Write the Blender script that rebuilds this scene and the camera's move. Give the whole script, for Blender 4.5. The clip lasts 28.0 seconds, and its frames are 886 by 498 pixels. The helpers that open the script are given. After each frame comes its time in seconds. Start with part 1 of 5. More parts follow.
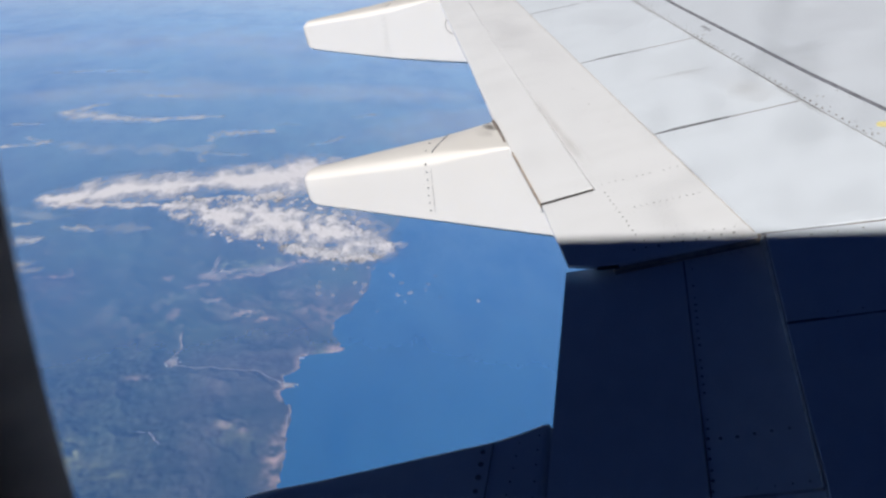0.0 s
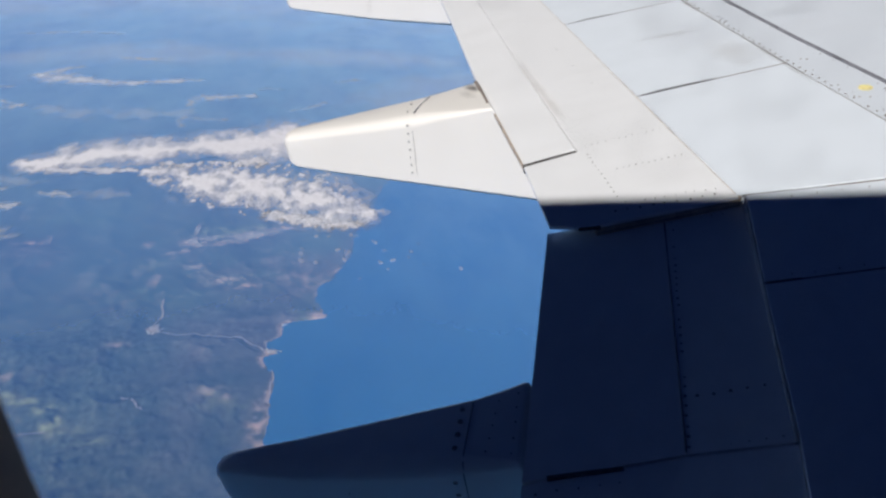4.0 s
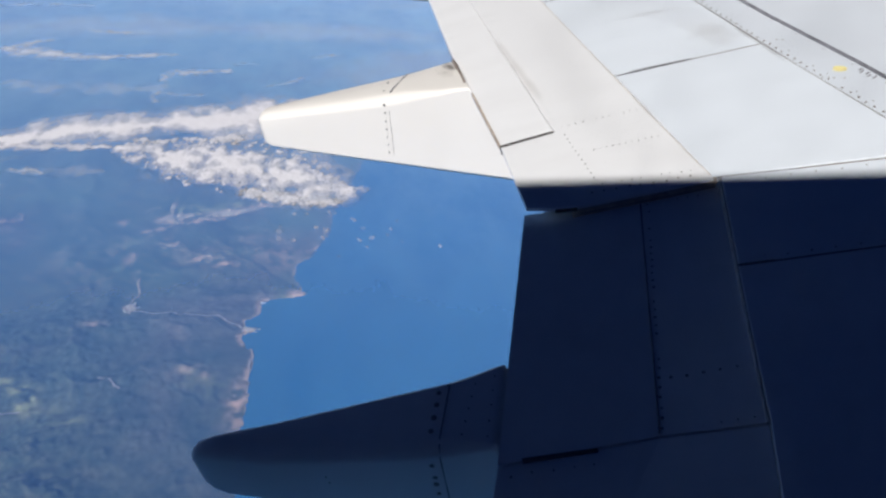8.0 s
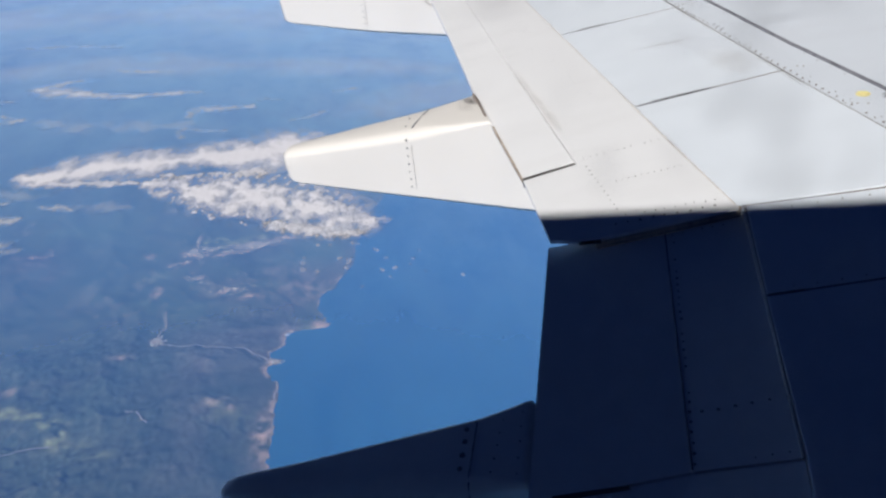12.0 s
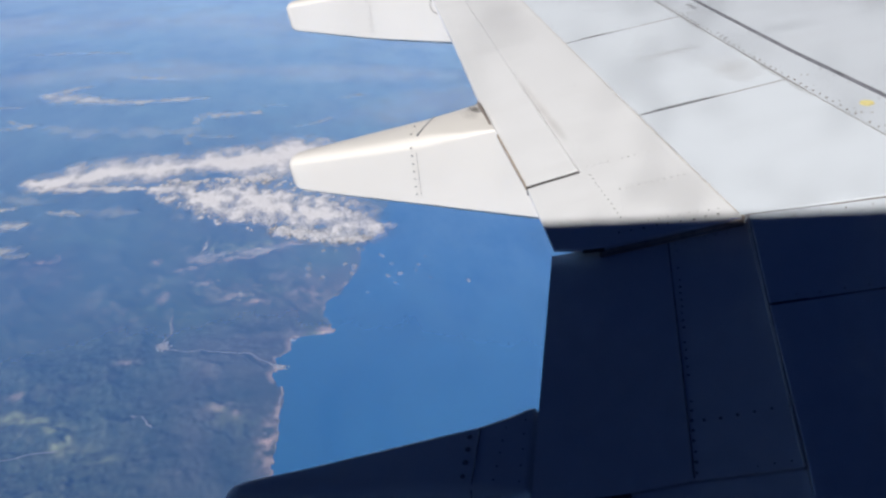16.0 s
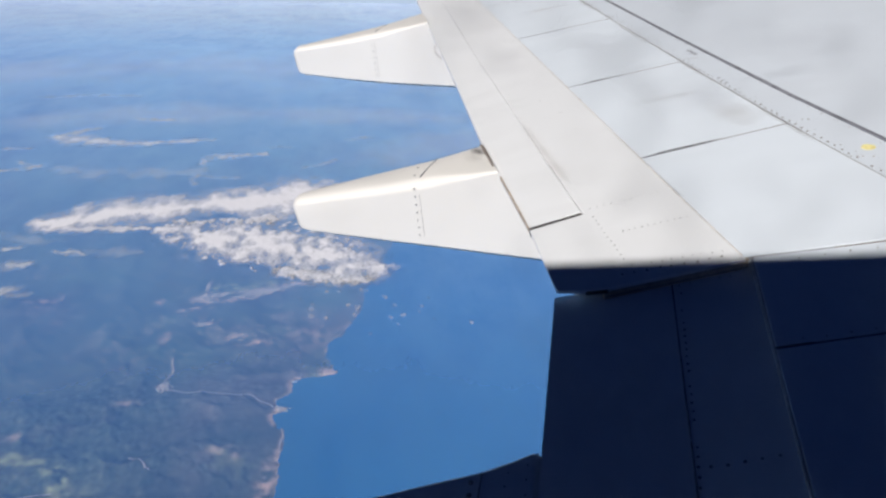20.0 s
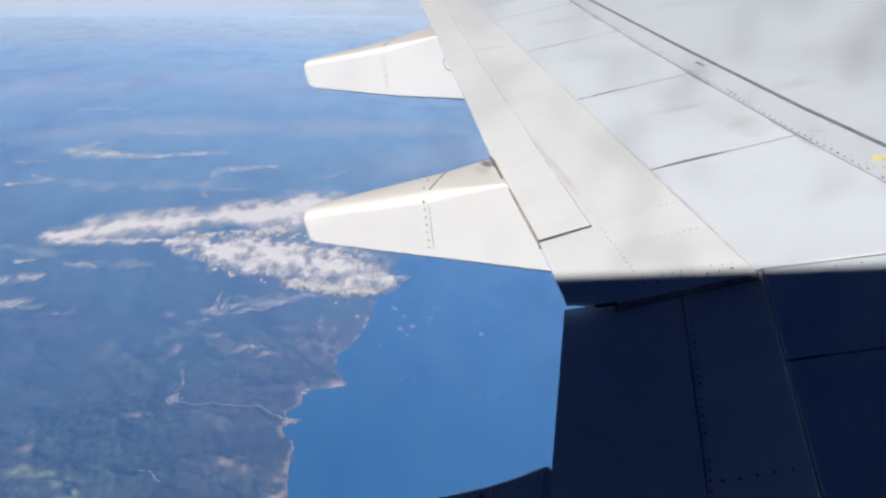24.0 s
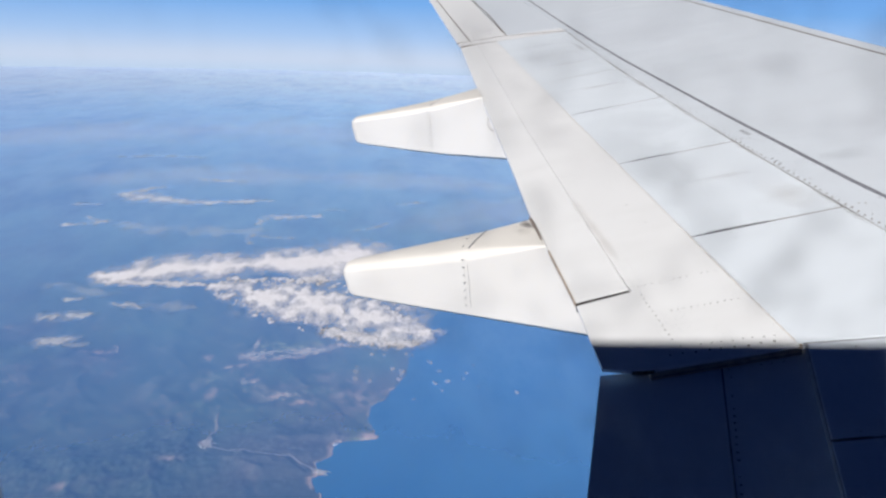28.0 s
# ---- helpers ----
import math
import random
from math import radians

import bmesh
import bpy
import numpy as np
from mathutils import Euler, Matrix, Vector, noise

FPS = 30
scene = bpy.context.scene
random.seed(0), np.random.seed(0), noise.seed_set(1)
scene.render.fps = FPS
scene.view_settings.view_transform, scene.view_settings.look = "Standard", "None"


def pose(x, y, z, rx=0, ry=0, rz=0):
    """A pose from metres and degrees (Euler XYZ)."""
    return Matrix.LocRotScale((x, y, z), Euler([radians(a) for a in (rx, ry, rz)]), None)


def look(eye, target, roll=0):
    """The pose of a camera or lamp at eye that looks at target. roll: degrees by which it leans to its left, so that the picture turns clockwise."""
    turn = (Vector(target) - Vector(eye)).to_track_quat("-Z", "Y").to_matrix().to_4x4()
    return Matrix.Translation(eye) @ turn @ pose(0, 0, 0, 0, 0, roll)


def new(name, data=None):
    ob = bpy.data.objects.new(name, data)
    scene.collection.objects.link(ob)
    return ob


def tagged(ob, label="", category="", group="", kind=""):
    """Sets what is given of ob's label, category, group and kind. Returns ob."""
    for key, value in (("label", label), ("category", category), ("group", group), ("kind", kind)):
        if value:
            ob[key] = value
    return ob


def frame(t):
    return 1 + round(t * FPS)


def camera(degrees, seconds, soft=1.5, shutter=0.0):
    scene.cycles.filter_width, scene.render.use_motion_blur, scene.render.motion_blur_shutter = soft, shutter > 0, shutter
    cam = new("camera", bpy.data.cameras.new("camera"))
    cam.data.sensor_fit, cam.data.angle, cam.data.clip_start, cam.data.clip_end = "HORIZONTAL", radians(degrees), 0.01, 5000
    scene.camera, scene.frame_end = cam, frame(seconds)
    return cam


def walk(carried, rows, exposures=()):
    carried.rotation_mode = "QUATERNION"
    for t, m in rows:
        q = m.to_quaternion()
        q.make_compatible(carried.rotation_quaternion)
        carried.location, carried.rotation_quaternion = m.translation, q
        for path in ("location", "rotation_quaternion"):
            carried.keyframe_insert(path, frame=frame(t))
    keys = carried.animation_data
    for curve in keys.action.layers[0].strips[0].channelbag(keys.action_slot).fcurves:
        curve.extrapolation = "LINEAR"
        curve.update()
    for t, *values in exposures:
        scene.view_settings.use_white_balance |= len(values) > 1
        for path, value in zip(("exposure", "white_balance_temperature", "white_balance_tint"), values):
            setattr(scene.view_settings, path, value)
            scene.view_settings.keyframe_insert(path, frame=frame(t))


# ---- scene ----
SECONDS = 28.0
cam = camera(65, SECONDS, soft=2.5)
# the aircraft's frame: x forward along the chord, y outboard along the rear spar, z up from the upper skin; banked in the world
BANK = Matrix(((0.97632, 0.0, -0.21633, 0), (-0.02676, 0.99232, -0.12076, 0), (0.21467, 0.12369, 0.96882, 0), (0, 0, 0, 1)))
PATH = [
    (0, (-0.0126, 0.0371, 1.6386), (0.0306, 1.7089, 0.5785), -11.82),
    (0.5, (-0.0018, 0.036, 1.6305), (0.0401, 1.7031, 0.5632), -11.77),
    (1, (-0.0085, 0.0447, 1.6337), (0.0602, 1.6955, 0.5425), -11.3),
    (1.5, (-0.0075, 0.0472, 1.6117), (0.0735, 1.6959, 0.518), -10.88),
    (2, (-0.0125, 0.0485, 1.6278), (0.0695, 1.6891, 0.5222), -10.99),
    (2.5, (-0.0085, 0.0375, 1.6107), (0.0594, 1.6851, 0.5144), -11.43),
    (4.5, (-0.012, 0.0359, 1.6045), (0.0586, 1.6296, 0.4316), -10.89),
    (5, (-0.0155, 0.0395, 1.6154), (0.058, 1.612, 0.4145), -10.96),
    (5.5, (-0.0163, 0.0369, 1.6171), (0.057, 1.5986, 0.4022), -10.96),
    (6, (-0.0086, 0.039, 1.6173), (0.0824, 1.5796, 0.3769), -10.34),
    (6.5, (-0.0009, 0.0543, 1.6082), (0.0951, 1.5973, 0.3711), -10.37),
    (7, (0.0014, 0.0531, 1.6085), (0.0991, 1.6031, 0.3804), -10.56),
    (7.5, (0.0014, 0.0547, 1.6126), (0.1031, 1.6223, 0.4074), -10.56),
    (8, (0.0037, 0.0562, 1.6095), (0.1179, 1.6246, 0.4064), -10.19),
    (8.5, (0.0004, 0.0648, 1.6014), (0.1304, 1.6463, 0.4172), -9.69),
    (9, (0.0014, 0.0641, 1.6112), (0.1276, 1.6483, 0.4302), -9.99),
    (9.5, (0.002, 0.0691, 1.6129), (0.1264, 1.6529, 0.4313), -10.36),
    (10, (-0.002, 0.0686, 1.6073), (0.117, 1.6581, 0.4327), -10.4),
    (10.5, (-0.0072, 0.0643, 1.6069), (0.1038, 1.6498, 0.4261), -10.45),
    (11, (-0.0124, 0.0586, 1.6279), (0.0771, 1.6421, 0.4426), -10.92),
    (11.5, (-0.007, 0.0599, 1.6333), (0.059, 1.6573, 0.4652), -11.94),
    (12, (0.0017, 0.0605, 1.6368), (0.0718, 1.686, 0.5083), -12.25),
    (12.5, (0.0109, 0.0579, 1.6325), (0.0797, 1.6854, 0.507), -12.31),
    (14.5, (0.0101, 0.0481, 1.6519), (0.066, 1.6824, 0.5355), -12.57),
    (15, (0.0078, 0.0501, 1.6512), (0.0662, 1.6854, 0.5363), -12.44),
    (15.5, (0.0077, 0.0509, 1.6453), (0.0673, 1.6867, 0.5313), -12.28),
    (16, (0.0087, 0.0496, 1.6513), (0.0674, 1.6869, 0.5395), -12.33),
    (16.5, (0.0092, 0.0481, 1.6536), (0.0636, 1.6883, 0.5458), -12.5),
    (17, (0.0125, 0.0487, 1.6552), (0.0651, 1.6981, 0.561), -12.59),
    (17.5, (0.0147, 0.0475, 1.6565), (0.0681, 1.7153, 0.5906), -12.4),
    (18, (0.0126, 0.0493, 1.6526), (0.0696, 1.7286, 0.6052), -12.11),
    (18.5, (0.0153, 0.0512, 1.6555), (0.0725, 1.7383, 0.6208), -12.07),
    (19, (0.0123, 0.056, 1.644), (0.0786, 1.7515, 0.6237), -11.85),
    (19.5, (0.014, 0.0544, 1.6453), (0.0871, 1.7541, 0.6323), -11.74),
    (20, (0.0132, 0.0568, 1.641), (0.0894, 1.7566, 0.6286), -11.67),
    (20.5, (0.0129, 0.06, 1.6396), (0.0909, 1.7586, 0.6252), -11.67),
    (21, (0.0137, 0.0563, 1.6428), (0.0896, 1.7562, 0.6303), -11.82),
    (21.5, (0.0124, 0.0566, 1.6437), (0.0808, 1.7565, 0.6307), -11.97),
    (23.5, (0.0098, 0.0536, 1.6428), (0.0726, 1.7717, 0.6607), -12.07),
    (24, (0.0126, 0.0503, 1.6521), (0.0705, 1.7693, 0.6712), -12.13),
    (24.5, (0.0107, 0.053, 1.6484), (0.0621, 1.7744, 0.6713), -12.19),
    (25, (0.0105, 0.0458, 1.6584), (0.0503, 1.7746, 0.694), -12.06),
    (25.5, (0.0081, 0.0494, 1.6525), (0.028, 1.7922, 0.713), -12.02),
    (26, (0.0192, 0.0505, 1.6617), (0.0335, 1.814, 0.7614), -11.52),
    (26.5, (0.0228, 0.0394, 1.6751), (0.0247, 1.8144, 0.7977), -11.19),
    (27, (0.024, 0.0383, 1.6792), (0.0161, 1.8195, 0.8145), -11.05),
    (27.5, (0.0242, 0.0332, 1.6821), (0.0108, 1.824, 0.8377), -11.06),
    (28, (0.0219, 0.0357, 1.6794), (0.0032, 1.8352, 0.8538), -11.06),
]
walk(cam, [(t, BANK @ look(eye, target, roll)) for t, eye, target, roll in PATH],
     exposures=[(0, 0.33), (5, 0.30), (8, 0.40), (10, 0.50), (11, 0.49), (12.2, 0.31), (17, 0.34), (22, 0.37), (28, 0.44)])
cam.data.dof.use_dof = True
cam.data.dof.focus_distance = 6.0
cam.data.dof.aperture_fstop = 10.0

# ---- light ----
AFT = Vector((-0.9436, 0.3311, 0))      # streamwise, towards the tail
LAT = Vector((0.3311, 0.9436, 0))       # outboard, square to the fuselage
UP = Vector((0, 0, 1))
# the fuselage: axis over the wing plane, radius, and where the edge of its shadow lies on the wing
HULL_LAT, HULL_Z, HULL_R, SHADE_LAT = -1.69, 1.32, 1.88, 2.522
SUN_HIGH = math.asin(HULL_R / math.hypot(SHADE_LAT - HULL_LAT, HULL_Z)) + math.atan2(HULL_Z, SHADE_LAT - HULL_LAT)
SUN_AFT = 0.12
sun_way = (-LAT * math.cos(SUN_HIGH) + UP * math.sin(SUN_HIGH) + AFT * SUN_AFT).normalized()
sun_world = (BANK.to_3x3() @ sun_way).normalized()

world = bpy.data.worlds.new("high_sky")
scene.world = world
world.use_nodes = True
nt = world.node_tree
sky = nt.nodes.new("ShaderNodeTexSky")
sky.sky_type, sky.sun_disc = "NISHITA", False
sky.sun_elevation = math.asin(sun_world.z)
sky.sun_rotation = math.atan2(sun_world.x, sun_world.y)
sky.altitude, sky.air_density, sky.dust_density, sky.ozone_density = 11000, 0.6, 0.0, 4.0
deep = nt.nodes.new("ShaderNodeMix")
deep.data_type, deep.blend_type = "RGBA", "MULTIPLY"
deep.inputs[0].default_value, deep.inputs[7].default_value = 1.0, (0.48, 0.82, 1.95, 1)
nt.links.new(sky.outputs[0], deep.inputs[6])
nt.links.new(deep.outputs[2], nt.nodes["Background"].inputs[0])
nt.nodes["Background"].inputs[1].default_value = 0.016

sun = new("sun", bpy.data.lights.new("sun", "SUN"))
sun.data.energy, sun.data.angle, sun.data.color = 4.0, radians(0.9), (1.0, 0.985, 0.965)
sun.matrix_world = look(sun_world * 50, (0, 0, 0))


# ---- materials ----
def nodes_of(name):
    m = bpy.data.materials.new(name)
    m.use_nodes = True
    t = m.node_tree
    return m, t, t.nodes["Principled BSDF"]


def node(t, kind, **values):
    n = t.nodes.new(kind)
    for k, v in values.items():
        n.inputs[k].default_value = v
    return n


def ramp(t, source, stops):
    r = t.nodes.new("ShaderNodeValToRGB")
    while len(r.color_ramp.elements) < len(stops):
        r.color_ramp.elements.new(0.5)
    for e, (at, c) in zip(r.color_ramp.elements, stops):
        e.position, e.color = at, (*c, 1) if len(c) == 3 else c
    t.links.new(source, r.inputs[0])
    return r


def blend(t, fac, a, b, how="MIX"):
    m = t.nodes.new("ShaderNodeMix")
    m.data_type, m.blend_type = "RGBA", how
    for slot, v in ((0, fac), (6, a), (7, b)):
        if isinstance(v, bpy.types.NodeSocket):
            t.links.new(v, m.inputs[slot])
        else:
            m.inputs[slot].default_value = v if slot == 0 else (*v, 1)
    return m.outputs[2]


def placed(t, scale):
    c = t.nodes.new("ShaderNodeTexCoord")
    mp = t.nodes.new("ShaderNodeMapping")
    mp.inputs["Scale"].default_value = scale
    t.links.new(c.outputs["Object"], mp.inputs[0])
    return mp.outputs[0]


def paint(name, base, stain, rough=0.38, amount=0.35, streak=(0.9, 2.2, 1), wave=0.02):
    """Weathered aircraft enamel: streaks along the airflow, fine specks, a faint waviness of the sheet."""
    m, t, b = nodes_of(name)
    flow = node(t, "ShaderNodeTexNoise", Scale=1.6, Detail=6, Roughness=0.6)
    t.links.new(placed(t, streak), flow.inputs["Vector"])
    f = ramp(t, flow.outputs[0], [(0.45, (0, 0, 0)), (0.75, (1, 1, 1))])
    speck = node(t, "ShaderNodeTexNoise", Scale=90, Detail=3, Roughness=0.7)
    t.links.new(placed(t, (1, 1, 1)), speck.inputs["Vector"])
    s = ramp(t, speck.outputs[0], [(0.62, (0, 0, 0)), (0.78, (1, 1, 1))])
    fm = t.nodes.new("ShaderNodeMath"); fm.operation = "MULTIPLY"; fm.inputs[1].default_value = amount
    t.links.new(f.outputs[0], fm.inputs[0])
    sm = t.nodes.new("ShaderNodeMath"); sm.operation = "MULTIPLY"; sm.inputs[1].default_value = amount * 0.35
    t.links.new(s.outputs[0], sm.inputs[0])
    c = blend(t, fm.outputs[0], base, stain)
    c = blend(t, sm.outputs[0], c, tuple(0.6 * v for v in stain))
    t.links.new(c, b.inputs["Base Color"])
    r = ramp(t, flow.outputs[0], [(0.3, (rough - 0.06,) * 3), (0.8, (rough + 0.14,) * 3)])
    t.links.new(r.outputs[0], b.inputs["Roughness"])
    b.inputs["Specular IOR Level"].default_value = 0.35
    low = node(t, "ShaderNodeTexNoise", Scale=2.2, Detail=2)
    t.links.new(placed(t, (1, 1, 1)), low.inputs["Vector"])
    bump = node(t, "ShaderNodeBump", Strength=wave, Distance=0.05)
    t.links.new(low.outputs[0], bump.inputs["Height"])
    t.links.new(bump.outputs[0], b.inputs["Normal"])
    return m


def plain(name, base, rough=0.6, metal=0.0, vary=0.25, scale=30):
    m, t, b = nodes_of(name)
    n = node(t, "ShaderNodeTexNoise", Scale=scale, Detail=4)
    t.links.new(placed(t, (1, 1, 1)), n.inputs["Vector"])
    r = ramp(t, n.outputs[0], [(0.35, tuple(v * (1 - vary) for v in base)), (0.7, tuple(min(1, v * (1 + vary)) for v in base))])
    t.links.new(r.outputs[0], b.inputs["Base Color"])
    b.inputs["Roughness"].default_value, b.inputs["Metallic"].default_value = rough, metal
    return m


M_FLAP = paint("flap_enamel", (0.78, 0.775, 0.775), (0.65, 0.64, 0.63))
M_SPOILER = paint("spoiler_enamel", (0.72, 0.76, 0.805), (0.63, 0.665, 0.70), amount=0.4)
M_SKIN = paint("wing_skin_enamel", (0.645, 0.68, 0.725), (0.60, 0.62, 0.66), amount=0.45)
M_FAIRING = paint("fairing_enamel", (0.70, 0.665, 0.62), (0.62, 0.575, 0.52), rough=0.42, amount=0.25)
# the hull's paint is unseen; dark blue keeps its bounce on the wing dim
M_HULL = paint("hull_enamel", (0.10, 0.14, 0.26), (0.14, 0.16, 0.24))
# dark fill colour that stands for the shade in joints and gaps
M_DARK = plain("dark_gap_fill", (0.05, 0.045, 0.04), 0.9)
M_SEAL = plain("grey_rubber_seal", (0.09, 0.09, 0.10), 0.7)
M_GASKET = plain("weathered_grey_gasket", (0.185, 0.185, 0.21), 0.75, 0, 0.35, 14)
M_TAN = plain("primer_tan_seal", (0.45, 0.36, 0.28), 0.7)
M_FASTENER = plain("weathered_fastener", (0.26, 0.25, 0.24), 0.6, 0.0)
M_YELLOW = plain("yellow_marking", (0.86, 0.74, 0.33), 0.5, 0, 0.2)
M_INK = plain("faded_stencil_ink", (0.22, 0.22, 0.24), 0.6)
M_SOOT = plain("soot", (0.16, 0.13, 0.11), 0.8)
M_RUBBER = plain("weathered_brown_rubber", (0.21, 0.17, 0.145), 0.8, 0, 0.4, 40)
M_SEALANT = plain("aged_joint_sealant", (0.50, 0.45, 0.40), 0.75, 0, 0.3, 25)
M_MID_GREY = plain("painted_fastener", (0.44, 0.43, 0.43), 0.6)
M_TRIM = plain("cabin_trim_plastic", (0.76, 0.56, 0.40), 0.55, 0, 0.15, 60)


# ---- helpers for parts ----
def mesh_from(bm, name, material):
    me = bpy.data.meshes.new(name)
    bm.to_mesh(me)
    bm.free()
    me.materials.append(material)
    return me


def part(name, bm, material, parent, label="", smooth=False):
    me = mesh_from(bm, name, material)
    if smooth:
        me.polygons.foreach_set("use_smooth", [True] * len(me.polygons))
    ob = new(name, me)
    ob.parent = parent
    return tagged(ob, label)


def slab(corners, thick=0.03, edge=0.0012, drop=0.0):
    """A sheet-metal panel: an outline on the upper skin, its thickness below, its rim eased."""
    bm = bmesh.new()
    vs = [bm.verts.new((c[0], c[1], c[2] if len(c) > 2 else drop)) for c in corners]
    f = bm.faces.new(vs)
    if f.normal.z < 0 or f.calc_area() < 0:
        f.normal_flip()
    bm.normal_update()
    if f.normal.z < 0:
        f.normal_flip()
    out = bmesh.ops.extrude_face_region(bm, geom=[f])
    low = [v for v in out["geom"] if isinstance(v, bmesh.types.BMVert)]
    # the extruded copy becomes the upper face, the old one goes down
    for v in vs:
        v.co.z -= thick
    top = [e for e in bm.edges if e.verts[0] in low and e.verts[1] in low]
    bmesh.ops.recalc_face_normals(bm, faces=bm.faces)
    bmesh.ops.bevel(bm, geom=top, offset=edge, segments=1, affect="EDGES")
    return bm


def inset(corners, by):
    """The outline drawn in by half a joint all round."""
    pts = [Vector(c[:2]) for c in corners]
    area = sum(a.x * b.y - b.x * a.y for a, b in zip(pts, pts[1:] + pts[:1]))
    side = 1 if area > 0 else -1
    out = []
    for i, p in enumerate(pts):
        a, b = (p - pts[i - 1]).normalized(), (pts[(i + 1) % len(pts)] - p).normalized()
        na, nb = Vector((-a.y, a.x)) * side, Vector((-b.y, b.x)) * side
        bis = (na + nb) / max(0.3, 1 + na.dot(nb))
        q = p + bis * by
        out.append((q.x, q.y, *corners[i][2:]))
    return out


def tube(points, radius, sides=6):
    bm = bmesh.new()
    rings = []
    for i, p in enumerate(points):
        p = Vector(p)
        d = (Vector(points[min(i + 1, len(points) - 1)]) - Vector(points[max(i - 1, 0)])).normalized()
        u = d.cross(UP).normalized()
        w = u.cross(d)
        rings.append([bm.verts.new(p + (u * math.cos(k * math.tau / sides) + w * math.sin(k * math.tau / sides)) * radius) for k in range(sides)])
    for a, b in zip(rings, rings[1:]):
        for k in range(sides):
            bm.faces.new((a[k], a[(k + 1) % sides], b[(k + 1) % sides], b[k]))
    bm.faces.new(rings[0][::-1]); bm.faces.new(rings[-1])
    return bm


def disc_mesh(name, radius, height, material, sides=10):
    bm = bmesh.new()
    bmesh.ops.create_cone(bm, cap_ends=True, segments=sides, radius1=radius, radius2=radius * 0.8, depth=height)
    return mesh_from(bm, name, material)


RIVET = disc_mesh("rivet", 0.0036, 0.003, M_FASTENER, 8)
SCREW = disc_mesh("screw", 0.0062, 0.004, M_FASTENER, 10)
GRIMY = disc_mesh("screw", 0.0062, 0.004, M_SOOT, 10)
PALE = disc_mesh("screw", 0.0062, 0.004, M_MID_GREY, 10)
BOLT = disc_mesh("bolt", 0.010, 0.005, M_FASTENER, 12)


def row(kind, parent, a, b, count, jitter=0.002, normal=None, skip=0.08):
    """A row of fasteners from a to b, a few of them painted over."""
    a, b = Vector(a), Vector(b)
    for i in range(count):
        if random.random() < skip:
            continue
        ob = new(kind.name, kind)
        ob.parent = parent
        p = a.lerp(b, i / max(1, count - 1)) + Vector((random.uniform(-jitter, jitter), random.uniform(-jitter, jitter), 0))
        q = (normal or UP).to_track_quat("Z", "Y").to_matrix().to_4x4()
        s = random.uniform(0.75, 1.15)
        ob.matrix_local = Matrix.Translation(p) @ q @ Matrix.Diagonal((s, s, 1, 1))


def strip(points, width, z, thick=0.004):
    """A flat ribbon along points on the skin."""
    bm = bmesh.new()
    pairs = []
    for i, p in enumerate(points):
        d = Vector(points[min(i + 1, len(points) - 1)][:2]) - Vector(points[max(i - 1, 0)][:2])
        d.normalize()
        n = Vector((-d.y, d.x)) * width / 2
        pairs.append([bm.verts.new((p[0] + s * n.x, p[1] + s * n.y, zz)) for s, zz in ((1, z), (-1, z), (-1, z - thick), (1, z - thick))])
    for a, b in zip(pairs, pairs[1:]):
        for k in range(4):
            bm.faces.new((a[k], a[(k + 1) % 4], b[(k + 1) % 4], b[k]))
    bm.faces.new(pairs[0]); bm.faces.new(pairs[-1])
    bmesh.ops.recalc_face_normals(bm, faces=bm.faces)
    return bm


# ---- the wing ----
wing = tagged(new("aircraft_wing"), "white enamelled airliner wing with flap fairings and riveted panels", "aircraft wing")
wing.matrix_world = BANK
JOINT = 0.0035
SPAN_END = 21.0


def sweep_out(y):
    """How far the leading edge runs forward towards the tip."""
    return 0.042 * max(0.0, y - 4.0)


def between(table, v):
    for (a, p), (b, q) in zip(table, table[1:]):
        if v <= b:
            return p + (q - p) * (v - a) / (b - a)
    return table[-1][1]


TE = [(2.29, 0.524), (2.81, 0.548), (3.9, 0.546), (5.05, 0.588), (7.05, 0.635), (10.87, 0.742), (22, 0.727)]
SEAL = [(-1, 2.42), (2.9, 2.335), (3.6, 2.302), (5.2, 2.283), (7.5, 2.285), (9, 2.315), (10.9, 2.375), (14.6, 2.53), (22, 2.85)]
HINGES = [(2.1, 2.118), (2.45, 2.105), (2.9, 2.088), (3.5, 2.080), (4.9, 2.075), (6.0, 2.090), (7.4, 2.118), (8.9, 2.185), (10.3, 2.25), (14.6, 2.41), (22, 2.73)]
SPOIL = 1.265
HINGE = 2.082

# structure under the joints, coloured dark so that they read as shaded gaps
sub = slab([(0.82, 2.34, -0.020), (0.66, 2.95, -0.020), (0.66, 5.0, -0.020), (0.80, 10.7, -0.020), (0.86, SPAN_END, -0.020), (3.9, SPAN_END, -0.005), (3.9, 2.30, -0.005), (1.2, 2.30, -0.005)], 0.04, 0.002)
part("wing_box", sub, M_DARK, wing, "dark structure under the skin joints")
part("wing_box_root", slab([(1.34, 2.296, -0.010), (3.9, 2.296, -0.010), (3.9, -1.0, -0.010), (2.4, 0.15, -0.010), (0.66, 0.5, -0.010), (0.93, 1.15, -0.010), (1.16, 1.70, -0.010)], 0.04, 0.002), M_DARK, wing, "dark structure under the skin joints")

